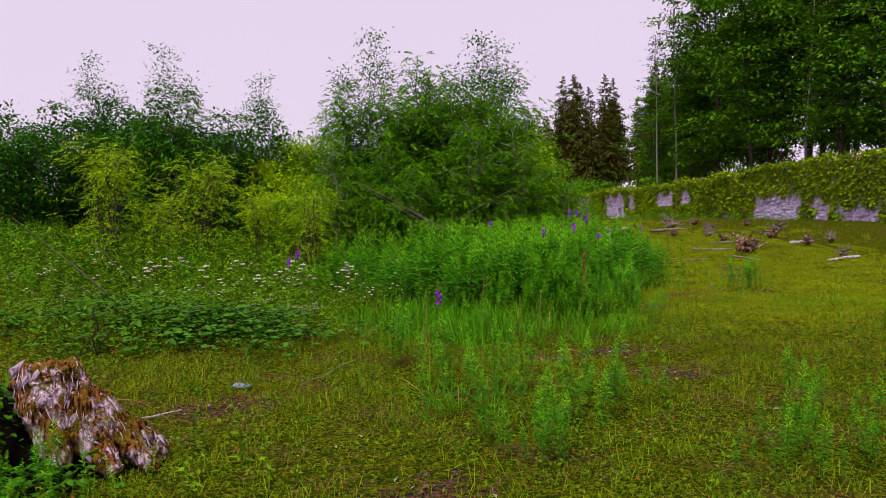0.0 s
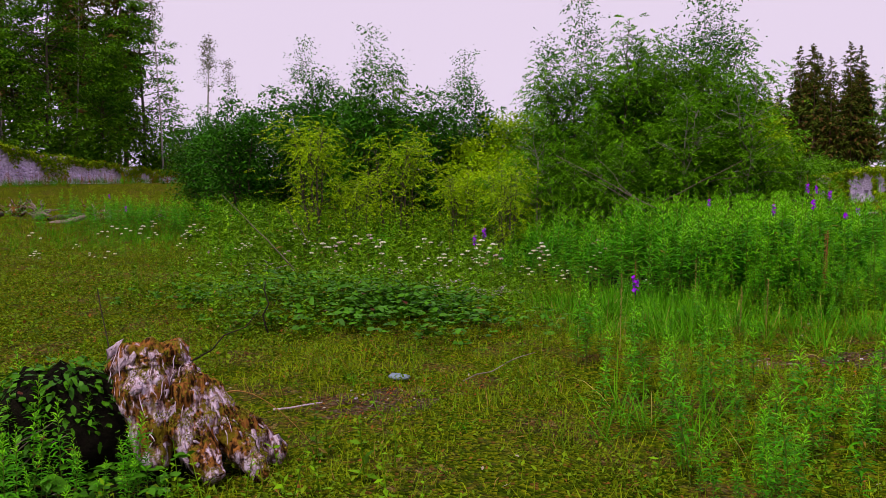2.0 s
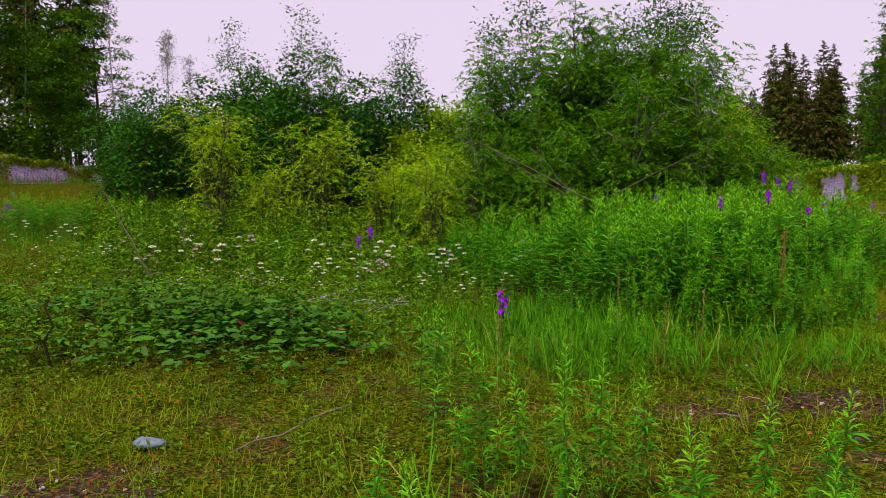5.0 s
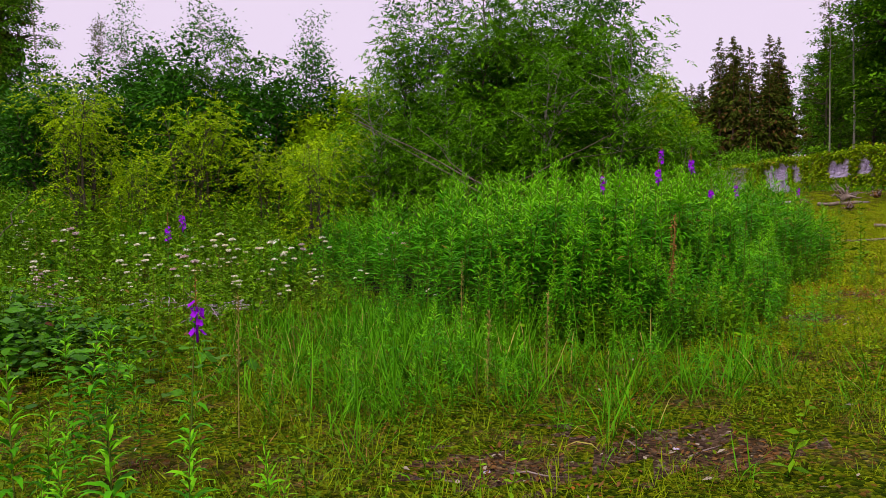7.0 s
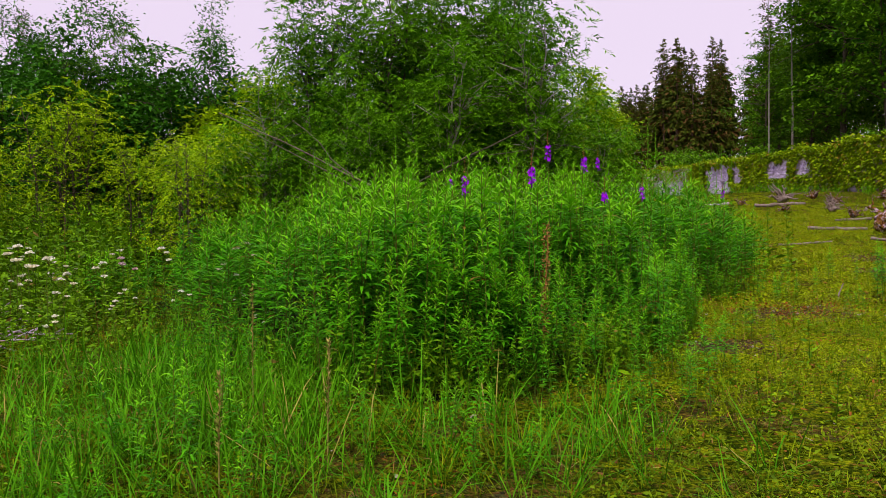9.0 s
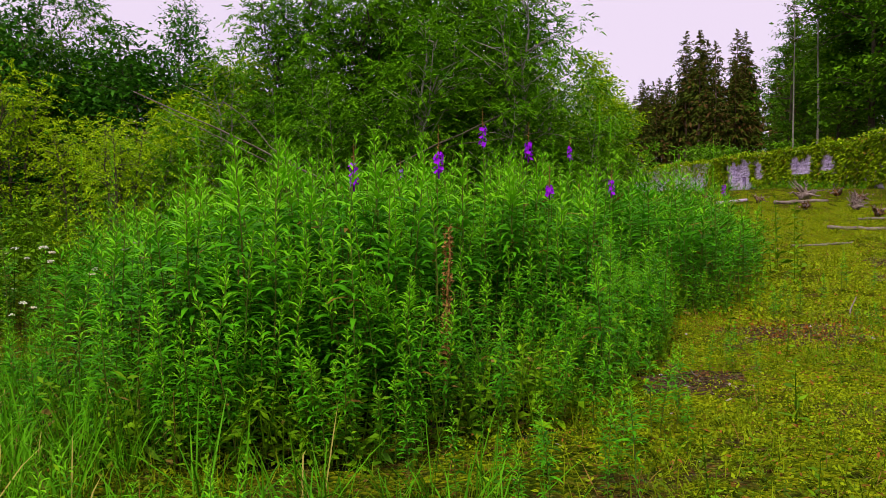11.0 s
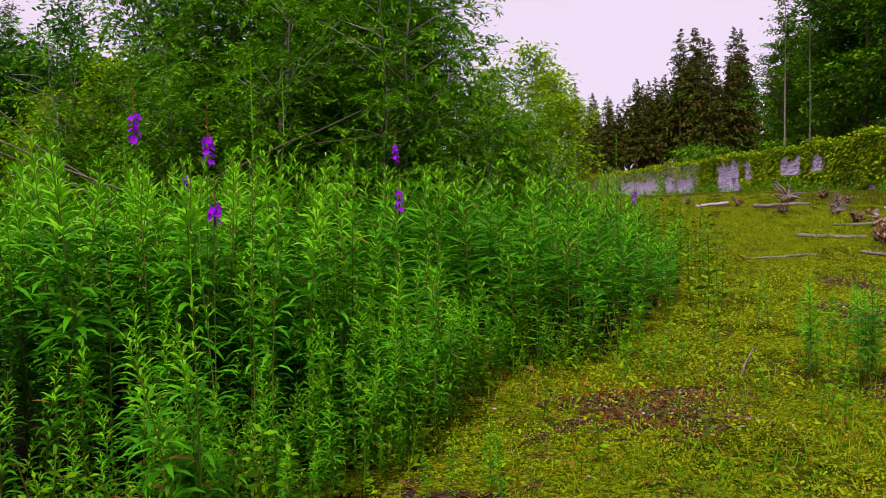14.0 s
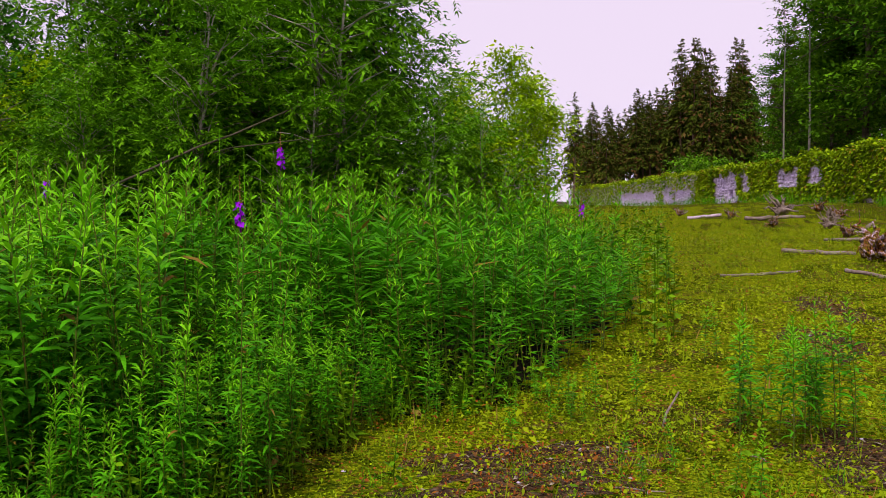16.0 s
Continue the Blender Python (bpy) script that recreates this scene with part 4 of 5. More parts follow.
thing("young_willowherb", build("young_willowherb", scatter(whole, np.array(yx[150:]), np.array(yy[150:]), np.array(yh[150:]), rng), [M_STEM, M_FIREWEED, M_SHOOT]),
      "young green willowherb shoots scattered over the clearing", "wildflowers", kind="stuff")

# plants in flower
bloom_places = [(2.00, 14.36, 1.71), (2.25, 14.48, 1.60), (2.46, 14.15, 1.26), (2.48, 17.32, 1.72), (2.89, 15.77, 1.32), (-2.45, 12.1, 1.10), (-0.17, 8.25, 0.78), (1.36, 13.0, 1.39), (1.87, 13.1, 1.46), (-2.62, 12.0, 1.0),
                (0.6, 17.2, 1.5), (4.6, 20.4, 1.3), (-13.2, 17.5, 1.5), (-17.8, 22.5, 1.9)]
for k, (x, y, z) in enumerate(bloom_places):
    g = float(land(x, y))
    tall = z - g + 0.02
    stem, leaves, p = willowherb(300 + k, tall, 0.12, 40, 0.1)
    ob = thing("flowering_willowherb", build("stem", stem, [M_STEM]), "willowherb with a purple flower spike above its leaves", "wildflower", "willowherb in flower", place=pose(x, y, g, 0, 0, 37 * k))
    part("leaves", build("leaves", leaves, [M_FIREWEED, M_SHOOT]), ob)
    spike = flower_spike(400 + k, p[-1], 0.12 if k != 2 else 0.06, ob)
    part("bud_spike", build("bud_spike", bud_spike(500 + k, p[-1]), [M_DEADSTALK]), spike, "reddish green unopened buds")
for k, (x, y, z) in enumerate([(2.3, 16.6, 1.75), (1.4, 16.9, 1.85), (0.9, 15.2, 1.65), (3.0, 17.8, 1.7), (0.2, 16.0, 1.6), (-0.6, 16.6, 1.6), (2.6, 13.9, 1.15), (2.9, 13.2, 1.1), (3.7, 17.3, 1.5), (4.2, 19.6, 1.5), (-1.4, 17.0, 1.6)]):
    g = float(land(x, y))
    stem, leaves, p = willowherb(330 + k, z - g - 0.15, 0.12, 44, 0.2)
    ob = thing("budding_willowherb", build("stem", stem, [M_STEM]), "tall willowherb ending in a pale spike of buds", "wildflower", "willowherb in bud", place=pose(x, y, g, 0, 0, 51 * k))
    part("leaves", build("leaves", leaves, [M_FIREWEED, M_SHOOT]), ob)
    part("bud_spike", build("bud_spike", bud_spike(530 + k, p[-1], 0.24), [M_SHOOT]), ob, "pale green bud spike")

rng = np.random.default_rng(205)
bx, by = rng.uniform(-2.5, 4.6, 90), rng.uniform(13.2, 20.5, 90)
ok = inside(STAND, bx, by)
for x, y in zip(bx[ok][:40], by[ok][:40]):
    copy_thing(ob, pose(x, y, float(land(x, y)), 0, 0, rng.uniform(0, 360)) @ Matrix.Diagonal((0.9, 0.9, rng.uniform(0.88, 1.12), 1)))

# ------------------------------------------------------------------ grass and herbs
def tuft(seed, count, length, width, droop=0.35):
    rng = np.random.default_rng(seed)
    base = np.stack([rng.normal(0, 0.03, count), rng.normal(0, 0.03, count), np.full(count, -0.01)], -1)
    return blades(base, rng.uniform(0, 6.28, count), rng.uniform(0.7, 1.45, count), length * rng.uniform(0.5, 1.15, count), width, droop * rng.uniform(0.3, 1.5, count), rng.normal(0, 0.4, count))


def light_tuft(seed, count, length, width, low=0.8):
    rng = np.random.default_rng(seed)
    base = np.stack([rng.normal(0, 0.05, count), rng.normal(0, 0.05, count), np.full(count, -0.01)], -1)
    return leaflets(base, rng.uniform(0, 6.28, count), rng.uniform(low, 1.45, count), length * rng.uniform(0.4, 1.15, count), width, rng.normal(0, 0.4, count))


def rosette(seed, count, reach, leaf, tall):
    rng = np.random.default_rng(seed)
    a, r = rng.uniform(0, 6.28, count), reach * np.sqrt(rng.uniform(0.02, 1, count))
    base = np.stack([r * np.cos(a), r * np.sin(a), tall * rng.uniform(0.1, 1, count)], -1)
    return leaflets(base, a + rng.normal(0, 0.9, count), rng.normal(0.35, 0.4, count), leaf * rng.uniform(0.6, 1.4, count), leaf * rng.uniform(0.4, 0.7, count), rng.normal(0, 0.45, count))


def leafy_stalk(seed, tall, pairs, leaf):
    rng = np.random.default_rng(seed)
    stalk = tube([(0, 0, -0.03), (0.01, 0, tall * 0.5), (0.02, 0.01, tall)], [0.004, 0.003, 0.0015], 3, False)
    k = 2 * pairs
    f = np.repeat(np.linspace(0.12, 0.98, pairs), 2)
    base = np.stack([0.02 * f, 0.01 * f, tall * f], -1)
    az = np.repeat(np.arange(pairs) * 1.57, 2) + np.tile([0, np.pi], pairs) + rng.normal(0, 0.3, k)
    length = leaf * (1.15 - 0.65 * f) * rng.uniform(0.7, 1.2, k)
    return join([stalk, leaflets(base, az, rng.normal(0.15, 0.3, k), length, length * 0.42, rng.normal(0, 0.4, k))])


def field(rng, count, x0, x1, y0, y1, thin=0.55, clumpy=0.0):
    x, y = rng.uniform(x0, x1, count), rng.uniform(y0, y1, count)
    thick = 0.5 + 0.25 * (np.sin(2.1 * x + 1.3 * np.sin(1.1 * y)) * np.sin(1.7 * y + 0.8 * np.sin(1.9 * x)) + np.sin(4.7 * x - 2 * y) * np.sin(3.9 * y + x))
    ok = rng.random(count) > clumpy * (1 - thick) * 1.4
    x, y = x[ok], y[ok]
    count = len(x)
    ok = ~(bare_soil(x, y) & (rng.random(count) < thin)) & (np.hypot(x + 2.6, y - 4.75) > 0.35) & (np.hypot((x + 2.95) / 0.9, (y - 4.35) / 0.5) > rng.uniform(0.6, 1.1, count))
    return x[ok], y[ok]


rng = np.random.default_rng(91)
tufts = [tuft(600 + k, 9, 0.15, 0.004, 0.75) for k in range(6)]
herbs = [rosette(610 + k, 24, 0.15 + 0.012 * k, (0.015, 0.023, 0.018, 0.030, 0.014, 0.026)[k], 0.03 + 0.016 * k) for k in range(6)]
x, y = field(rng, 4200, -5.5, 7.5, 2.8, 17.0, 0.55, 0.6)
clear = ~(inside(STAND, x, y) & (edge_distance(STAND, x, y) > 1.0))
x, y = x[clear], y[clear]
thing("short_grass", build("short_grass", scatter(tufts, x, y, rng.uniform(0.6, 1.5, len(x)), rng, 0.2), [M_GRASS]), "short yellow-green grass over the mossy ground", "grass", kind="stuff")
fine_tufts = [light_tuft(660 + k, 11, 0.08 + 0.022 * k, 0.0045, 0.35) for k in range(4)]
x, y = field(rng, 14000, -5.5, 7.5, 2.8, 17.0, 0.5, 0.7)
clear = ~(inside(STAND, x, y) & (edge_distance(STAND, x, y) > 1.0))
x, y = x[clear], y[clear]
thing("fine_grass", build("fine_grass", scatter(fine_tufts, x, y, rng.uniform(0.6, 1.5, len(x)), rng, 0.2), [M_GRASS]), "fine wispy grass among the creeping weeds", "grass", kind="stuff")
x, y = field(rng, 13500, -5.5, 7.5, 2.8, 17.0, 0.75, 0.75)
clear = ~(inside(STAND, x, y) & (edge_distance(STAND, x, y) > 1.0))
x, y = x[clear], y[clear]
on_track = y - 12.0 + 0.55 * (x - 3.0) + rng.normal(0, 1.3, len(x)) > 0
thing("low_herbs", build("low_herbs", scatter(herbs, x[~on_track], y[~on_track], rng.uniform(0.5, 1.4, int((~on_track).sum())), rng, 0.15), [M_HERB]), "small-leaved creeping weeds covering the ground", "weeds", kind="stuff")
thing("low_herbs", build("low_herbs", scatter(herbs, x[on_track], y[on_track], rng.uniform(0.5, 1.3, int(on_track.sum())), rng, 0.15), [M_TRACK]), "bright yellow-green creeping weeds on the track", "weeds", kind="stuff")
big_herbs = [rosette(615 + k, 20, 0.2, (0.020, 0.028, 0.038)[k], 0.10) for k in range(3)]
x2, y2 = field(rng, 4200, -14, -3.5, 6, 16)
thing("low_herbs", build("low_herbs", scatter(big_herbs, x2, y2, rng.uniform(0.6, 1.4, len(x2)), rng, 0.15), [M_HERB]), "low green weeds and clover beyond the stump", "weeds", kind="stuff")
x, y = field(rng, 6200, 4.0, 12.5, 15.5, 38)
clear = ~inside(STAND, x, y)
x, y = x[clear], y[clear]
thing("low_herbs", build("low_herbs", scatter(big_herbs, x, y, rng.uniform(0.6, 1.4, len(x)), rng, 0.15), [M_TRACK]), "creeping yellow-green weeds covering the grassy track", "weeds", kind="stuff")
far_tufts = [light_tuft(620 + k, 10, 0.22, 0.010, 0.5) for k in range(4)]
x, y = field(rng, 5200, -30, 16, 12, 50)
clear = ~inside(STAND, x, y) & ((y > 17) | (x < -5.5) | (x > 7.5))
x, y = x[clear], y[clear]
thing("rough_grass", build("rough_grass", scatter(far_tufts, x, y, rng.uniform(0.6, 1.3, len(x)), rng, 0.2), [M_GRASS]), "rough yellow-green grass further out in the clearing", "grass", kind="stuff")
x, y = field(rng, 2400, -50, 20, 30, 100)
ok = (x < wall_x_right(y) - 0.3) & (x > wall_x_left(y) + 0.3)
x, y = x[ok], y[ok]
thing("rough_grass", build("rough_grass", scatter(far_tufts, x, y, rng.uniform(1.0, 2.0, len(x)), rng, 0.2), [M_GRASS]), "tall rough grass along the foot of the walls", "grass", kind="stuff")
long_tufts = [tuft(630 + k, 14, 0.50, 0.0065, 0.45) for k in range(3)]
x = np.concatenate([rng.normal(-0.3, 0.75, 340), rng.normal(0.5, 0.8, 180), rng.normal(-12.5, 2.6, 420), rng.normal(0.2, 0.3, 20), rng.normal(2.0, 0.5, 40)])
y = np.concatenate([rng.normal(12.0, 0.8, 340), rng.normal(10.3, 0.6, 180), rng.normal(19, 2.6, 420), rng.normal(6.2, 0.5, 20), rng.normal(11.0, 0.4, 40)])
wy = rng.uniform(42, 96, 190)
wall_y = rng.uniform(30, 76, 300)
x = np.concatenate([x, wall_x_right(wy) - rng.uniform(0.3, 2.6, 190), wall_x_left(wall_y) + rng.uniform(0.3, 3.0, 300)])
y = np.concatenate([y, wy, wall_y])
thing("long_grass", build("long_grass", scatter(long_tufts, x, y, rng.uniform(0.6, 1.25, len(x)) * np.where(y > 29, 1.9, 1.0), rng, 0.2), [M_LONG]), "lush arching long green grass beside the willowherb", "grass", kind="stuff")

stalks = [leafy_stalk(640 + k, 0.6, 13, (0.085, 0.11, 0.07, 0.10, 0.09)[k]) for k in range(5)]
x, y = rng.uniform(-14, 0, 4200), rng.uniform(11.0, 24, 4200)
ok = (y > 11.5 + 0.9 * np.maximum(0, x + 2.0) - 0.12 * np.minimum(0, x + 4)) & ~inside(STAND, x, y) & (x > 0.5 - 0.75 * (y - 2.4) + 0.6 * np.sin(1.3 * y))
x, y = x[ok], y[ok]
thing("meadow_herbs", build("meadow_herbs", scatter(stalks, x, y, rng.uniform(0.5, 1.5, len(x)) * np.clip((y - 9) / 5, 0.6, 1.4), rng, 0.12), [M_MEADOW]), "tangle of knee-high leafy meadow plants", "weeds", kind="stuff")
x, y = rng.uniform(-3, 9, 900), rng.uniform(19, 34, 900)
ok = (x < 4.6 + 0.05 * y) & ~inside(STAND, x, y)
x, y = x[ok], y[ok]
thing("meadow_herbs", build("meadow_herbs", scatter(stalks, x, y, rng.uniform(1.0, 2.0, len(x)), rng, 0.12), [M_MEADOW]), "tall leafy weeds in front of the thicket", "weeds", kind="stuff")

lx, ly = [], []
for a, b, u, w in SOIL:
    c = int(900 * u * w) + 40
    lx.append(rng.normal(a, u * 0.6, c)), ly.append(rng.normal(b, w * 0.6, c))
lx.append(rng.uniform(-4, 7, 1800)), ly.append(rng.uniform(3, 17, 1800))
lx, ly = np.concatenate(lx), np.concatenate(ly)
c = len(lx)
litter = leaflets(np.stack([lx, ly, land(lx, ly) + rng.uniform(0.004, 0.03, c)], -1), rng.uniform(0, 6.28, c), rng.normal(0.1, 0.25, c), rng.uniform(0.02, 0.06, c), rng.uniform(0.008, 0.026, c), rng.normal(0, 0.3, c))
thing("leaf_litter", build("leaf_litter", litter, [M_LITTER]), "dry brown leaf litter on the bare soil", "leaf litter", kind="stuff")
wy2 = rng.uniform(34, 74, 260)
rx = np.concatenate([rng.normal(4.55, 0.5, 60), rng.normal(-1.7, 0.3, 10), rng.normal(4.4, 0.4, 12), rng.normal(0, 2.5, 16)])
ry = np.concatenate([rng.normal(15.8, 0.4, 60), rng.normal(7.0, 0.4, 10), rng.normal(15.1, 0.2, 12), rng.normal(9, 2.0, 16)])
thing("red_weeds", build("red_weeds", scatter(herbs, rx, ry, rng.uniform(0.6, 1.2, len(rx)), rng, 0.2), [M_REDWEED]), "small rusty red weeds on poor soil", "weeds", kind="stuff")
thing("red_weeds", build("red_weeds", scatter(stalks, wall_x_left(wy2) + rng.uniform(0.3, 2.0, 260), wy2, rng.uniform(0.7, 1.5, 260), rng, 0.2), [M_REDWEED]), "rusty red dock along the foot of the wall", "weeds", kind="stuff")

def bramble_clump(seed, count):
    """Trifoliate bramble leaves on short arching stalks."""
    rng = np.random.default_rng(seed)
    a, r = rng.uniform(0, 6.28, count), 0.33 * np.sqrt(rng.uniform(0.02, 1, count))
    base = np.stack([r * np.cos(a), r * np.sin(a), 0.30 * rng.uniform(0.1, 1, count) * (1.1 - r / 0.5)], -1)
    turn, size = a + rng.normal(0, 0.8, count), rng.uniform(0.045, 0.09, count)
    lie = rng.normal(0.25, 0.3, count)
    return join([blades(base, turn + d, lie, size * f, 0.62 * size * f, 0.25, rng.normal(0, 0.35, count)) for d, f in ((0.0, 1.0), (1.5, 0.85), (-1.5, 0.85))])


# fine close carpet where the track is trodden short
carpet = [rosette(670 + k, 28, 0.16, (0.010, 0.014, 0.012, 0.017)[k], 0.02 + 0.012 * k) for k in range(4)]
x, y = field(rng, 4600, 2.2, 8.2, 12.2, 17.6, 0.6, 0.4)
clear = ~(inside(STAND, x, y) & (edge_distance(STAND, x, y) > 0.3))
x, y = x[clear], y[clear]
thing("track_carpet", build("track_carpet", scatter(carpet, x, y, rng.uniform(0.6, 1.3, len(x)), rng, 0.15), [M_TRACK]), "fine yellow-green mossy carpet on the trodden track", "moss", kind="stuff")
lawn = [tuft(675 + k, 12, 0.13, 0.003, 0.8) for k in range(3)]
x, y = rng.normal(6.2, 0.9, 700), rng.normal(14.4, 0.8, 700)
thing("track_grass", build("track_grass", scatter(lawn, x, y, rng.uniform(0.5, 1.3, 700), rng, 0.3), [M_LONG]), "short fresh green grass beside the track", "grass", kind="stuff")
# soft tussocks and young weeds standing out of the carpet
tussocks = [tuft(680 + k, 14, 0.22, 0.0035, 0.8) for k in range(4)]
x, y = field(rng, 3400, -5.5, 7.0, 3.2, 15.5, 0.9, 0.95)
clumpy = np.sin(1.6 * x + 2.0 * np.sin(0.9 * y)) * np.sin(1.4 * y + 1.1 * x) + 0.3 * rng.normal(0, 1, len(x)) > 0.15
clumpy &= ~(inside(STAND, x, y) & (edge_distance(STAND, x, y) > 0.6))
x, y = x[clumpy], y[clumpy]
thing("grass_tussocks", build("grass_tussocks", scatter(tussocks, x, y, rng.uniform(0.5, 1.2, len(x)), rng, 0.3), [M_LONG]), "soft green grass tussocks in the clearing", "grass", kind="stuff")
sprouts = [leafy_stalk(690 + k, 0.26, 8, (0.05, 0.065, 0.045)[k]) for k in range(3)]
x, y = field(rng, 2600, -6.5, 7.0, 3.4, 16, 0.9, 0.9)
clumpy = np.sin(1.9 * x - 1.2 * y) * np.sin(1.3 * y + 0.5 * x) + 0.35 * rng.normal(0, 1, len(x)) > 0.1
clumpy &= ~(inside(STAND, x, y) & (edge_distance(STAND, x, y) > 0.8))
x, y = x[clumpy], y[clumpy]
thing("young_weeds", build("young_weeds", scatter(sprouts, x, y, rng.uniform(0.5, 1.3, len(x)), rng, 0.3), [M_MEADOW]), "young leafy weeds sprouting among the grass", "weeds", kind="stuff")
x, y = rng.uniform(0.3, 4.6, 2600), rng.uniform(11, 17.6, 2600)
foot = inside(STAND, x, y) & (edge_distance(STAND, x, y) < 0.55)
x, y = x[foot], y[foot]
thing("young_weeds", build("young_weeds", scatter(sprouts, x, y, rng.uniform(0.8, 1.7, len(x)), rng, 0.3), [M_MEADOW]), "fresh leafy weeds at the foot of the willowherb", "weeds", kind="stuff")
x, y = rng.uniform(-7.5, -1.6, 620), rng.uniform(8.4, 12.4, 620)
keep = y > 9.2 + 0.7 * np.sin(1.7 * x) + 0.25 * np.maximum(0, x + 3.2) ** 2
thing("meadow_herbs", build("meadow_herbs", scatter(stalks, x[keep], y[keep], rng.uniform(0.4, 0.95, int(keep.sum())), rng, 0.2), [M_MEADOW]), "light green leafy weeds growing through the brambles", "weeds", kind="stuff")
brambles = [bramble_clump(650 + k, 13) for k in range(4)]
x = np.concatenate([rng.normal(-3.35, 0.68, 150), rng.normal(-5.4, 0.8, 60), rng.normal(-3.25, 0.3, 34), rng.normal(-2.3, 0.12, 5)])
y = np.concatenate([rng.normal(10.3, 0.55, 150), rng.normal(11.3, 0.8, 60), rng.normal(4.45, 0.5, 34), rng.normal(4.2, 0.1, 5)])
thing("brambles", build("brambles", scatter(brambles, x, y, rng.uniform(0.6, 1.3, len(x)) * np.where(y > 8, 1.15, 1.0), rng, 0.2), [M_BRAMBLE]), "low dark green bramble patch", "brambles", kind="stuff")


# umbels
def umbel(seed, tall):
    rng = np.random.default_rng(seed)
    stem = [tube([(0, 0, -0.03), (0.02, 0, tall * 0.5), (0.03, 0.01, tall * 0.78)], [0.005, 0.004, 0.003], 4, False)]
    heads = []
    for h in range(3):
        a0, out = rng.uniform(0, 6.28), (0.02, 0.12, 0.16, 0.10)[h]
        top = np.array([0.03 + out * np.cos(a0), 0.01 + out * np.sin(a0), tall * (1.0, 0.93, 0.84, 0.76)[h]])
        fork = np.array([0.025, 0.005, tall * (0.78, 0.66, 0.55, 0.45)[h]])
        hub = top - (0, 0, 0.05)
        stem.append(tube([fork, hub], [0.003, 0.002], 3, False))
        k = 16
        a, r = np.arange(k) * 2.4, (0.042, 0.036, 0.028)[h] * np.sqrt((np.arange(k) + 0.5) / k)
        tips = top + np.stack([r * np.cos(a), r * np.sin(a), -7.0 * r * r + rng.normal(0, 0.004, k)], -1)
        for tip in tips:
            stem.append(tube([hub, tip], [0.0015, 0.001], 3, False))
        heads.append(join([leaflets(tips, rng.uniform(0, 6.28, k), rng.normal(0.5, 0.4, k), 0.022, 0.02, rng.normal(0, 0.4, k)) for j in range(4)]))
    leaf_at = np.stack([np.full(6, 0.01), np.zeros(6), tall * rng.uniform(0.1, 0.6, 6)], -1)
    leaves = pinnate(rng, leaf_at, rng.uniform(0, 6.28, 6), np.full(6, 0.22), 0.07, 4)
    return join(stem), heads, leaves


umbels = []
for k in range(3):
    stem, heads, leaves = umbel(700 + k, 0.9)
    ob = thing("white_umbel", build("stem", stem, [M_STEM]), "white-flowered umbel plant on a thin green stem", "wildflower", "white umbels", place=spot(-3.0 - k, 13.6))
    for head in heads:
        part("flower_head", build("flower_head", head, [M_WHITE if k < 2 else M_PINK]), ob, "flat white flower head" if k < 2 else "fading pinkish flower head")
    part("leaves", build("leaves", leaves, [M_MEADOW]), ob)
    umbels.append(ob)
for k in range(88):
    if k < 46:
        x, y = rng.normal(-3.1, 1.3), rng.normal(13.2, 1.5)
    else:
        x, y = rng.normal(-7.2, 1.9), rng.normal(13.8, 1.8)
    copy_thing(umbels[int(rng.choice([0, 1, 1, 0, 0, 1, 2]))], spot(x, y, rng.uniform(0, 360), rng.uniform(0.4, 0.95)))

# brushwood lying among the flowers
rng = np.random.default_rng(230)
for x, y in ((-5.9, 13.9), (-3.6, 13.6), (-4.7, 12.6), (-7.6, 14.6), (-8.6, 16.2), (-2.6, 13.0)):
    twigs = []
    for k in range(24):
        c = rng.normal(0, 1, 3) * (0.3, 0.25, 0.04) + (0, 0, 0.1)
        a, e, r = rng.uniform(0, 6.28), rng.normal(0, 0.35), rng.uniform(0.08, 0.25)
        d = np.array([np.cos(a) * np.cos(e), np.sin(a) * np.cos(e), np.sin(e)]) * r
        twigs.append(tube([c - d, c + (0, 0, 0.01), c + d], [0.006, 0.007, 0.003], 4))
    thing("brushwood", build("brushwood", join(twigs), [M_PALEWOOD]), "low heap of pale lilac-grey dead brushwood", "brushwood", kind="stuff", place=spot(x, y, 40 * x))

# the dead dock stalk
rng = np.random.default_rng(120)
g = float(land(2.0, 12.7))
dock = thing("dead_dock", build("stalk", tube(wobble(rng, (0, 0, -0.05), (0.03, 0.0, 1.05 - g), 8, 0.01), [0.010, 0.010, 0.009, 0.008, 0.008, 0.007, 0.006, 0.003], 6), [M_DEADSTALK]),
             "rusty brown dead dock stalk with clustered seeds", "weed", place=pose(2.0, 12.7, g))
k = 420
z = rng.uniform(0.22, 1.05, k)
a = rng.uniform(0, 6.28, k)
part("seed_cluster", build("seed_cluster", leaflets(np.stack([0.03 * z + 0.012 * np.cos(a), 0.012 * np.sin(a), z], -1), a, rng.normal(0.3, 0.6, k), 0.03 * rng.uniform(0.5, 1.2, k), 0.016, rng.normal(0, 0.6, k)), [M_DEADSTALK]), dock, "brown dried seed clusters")
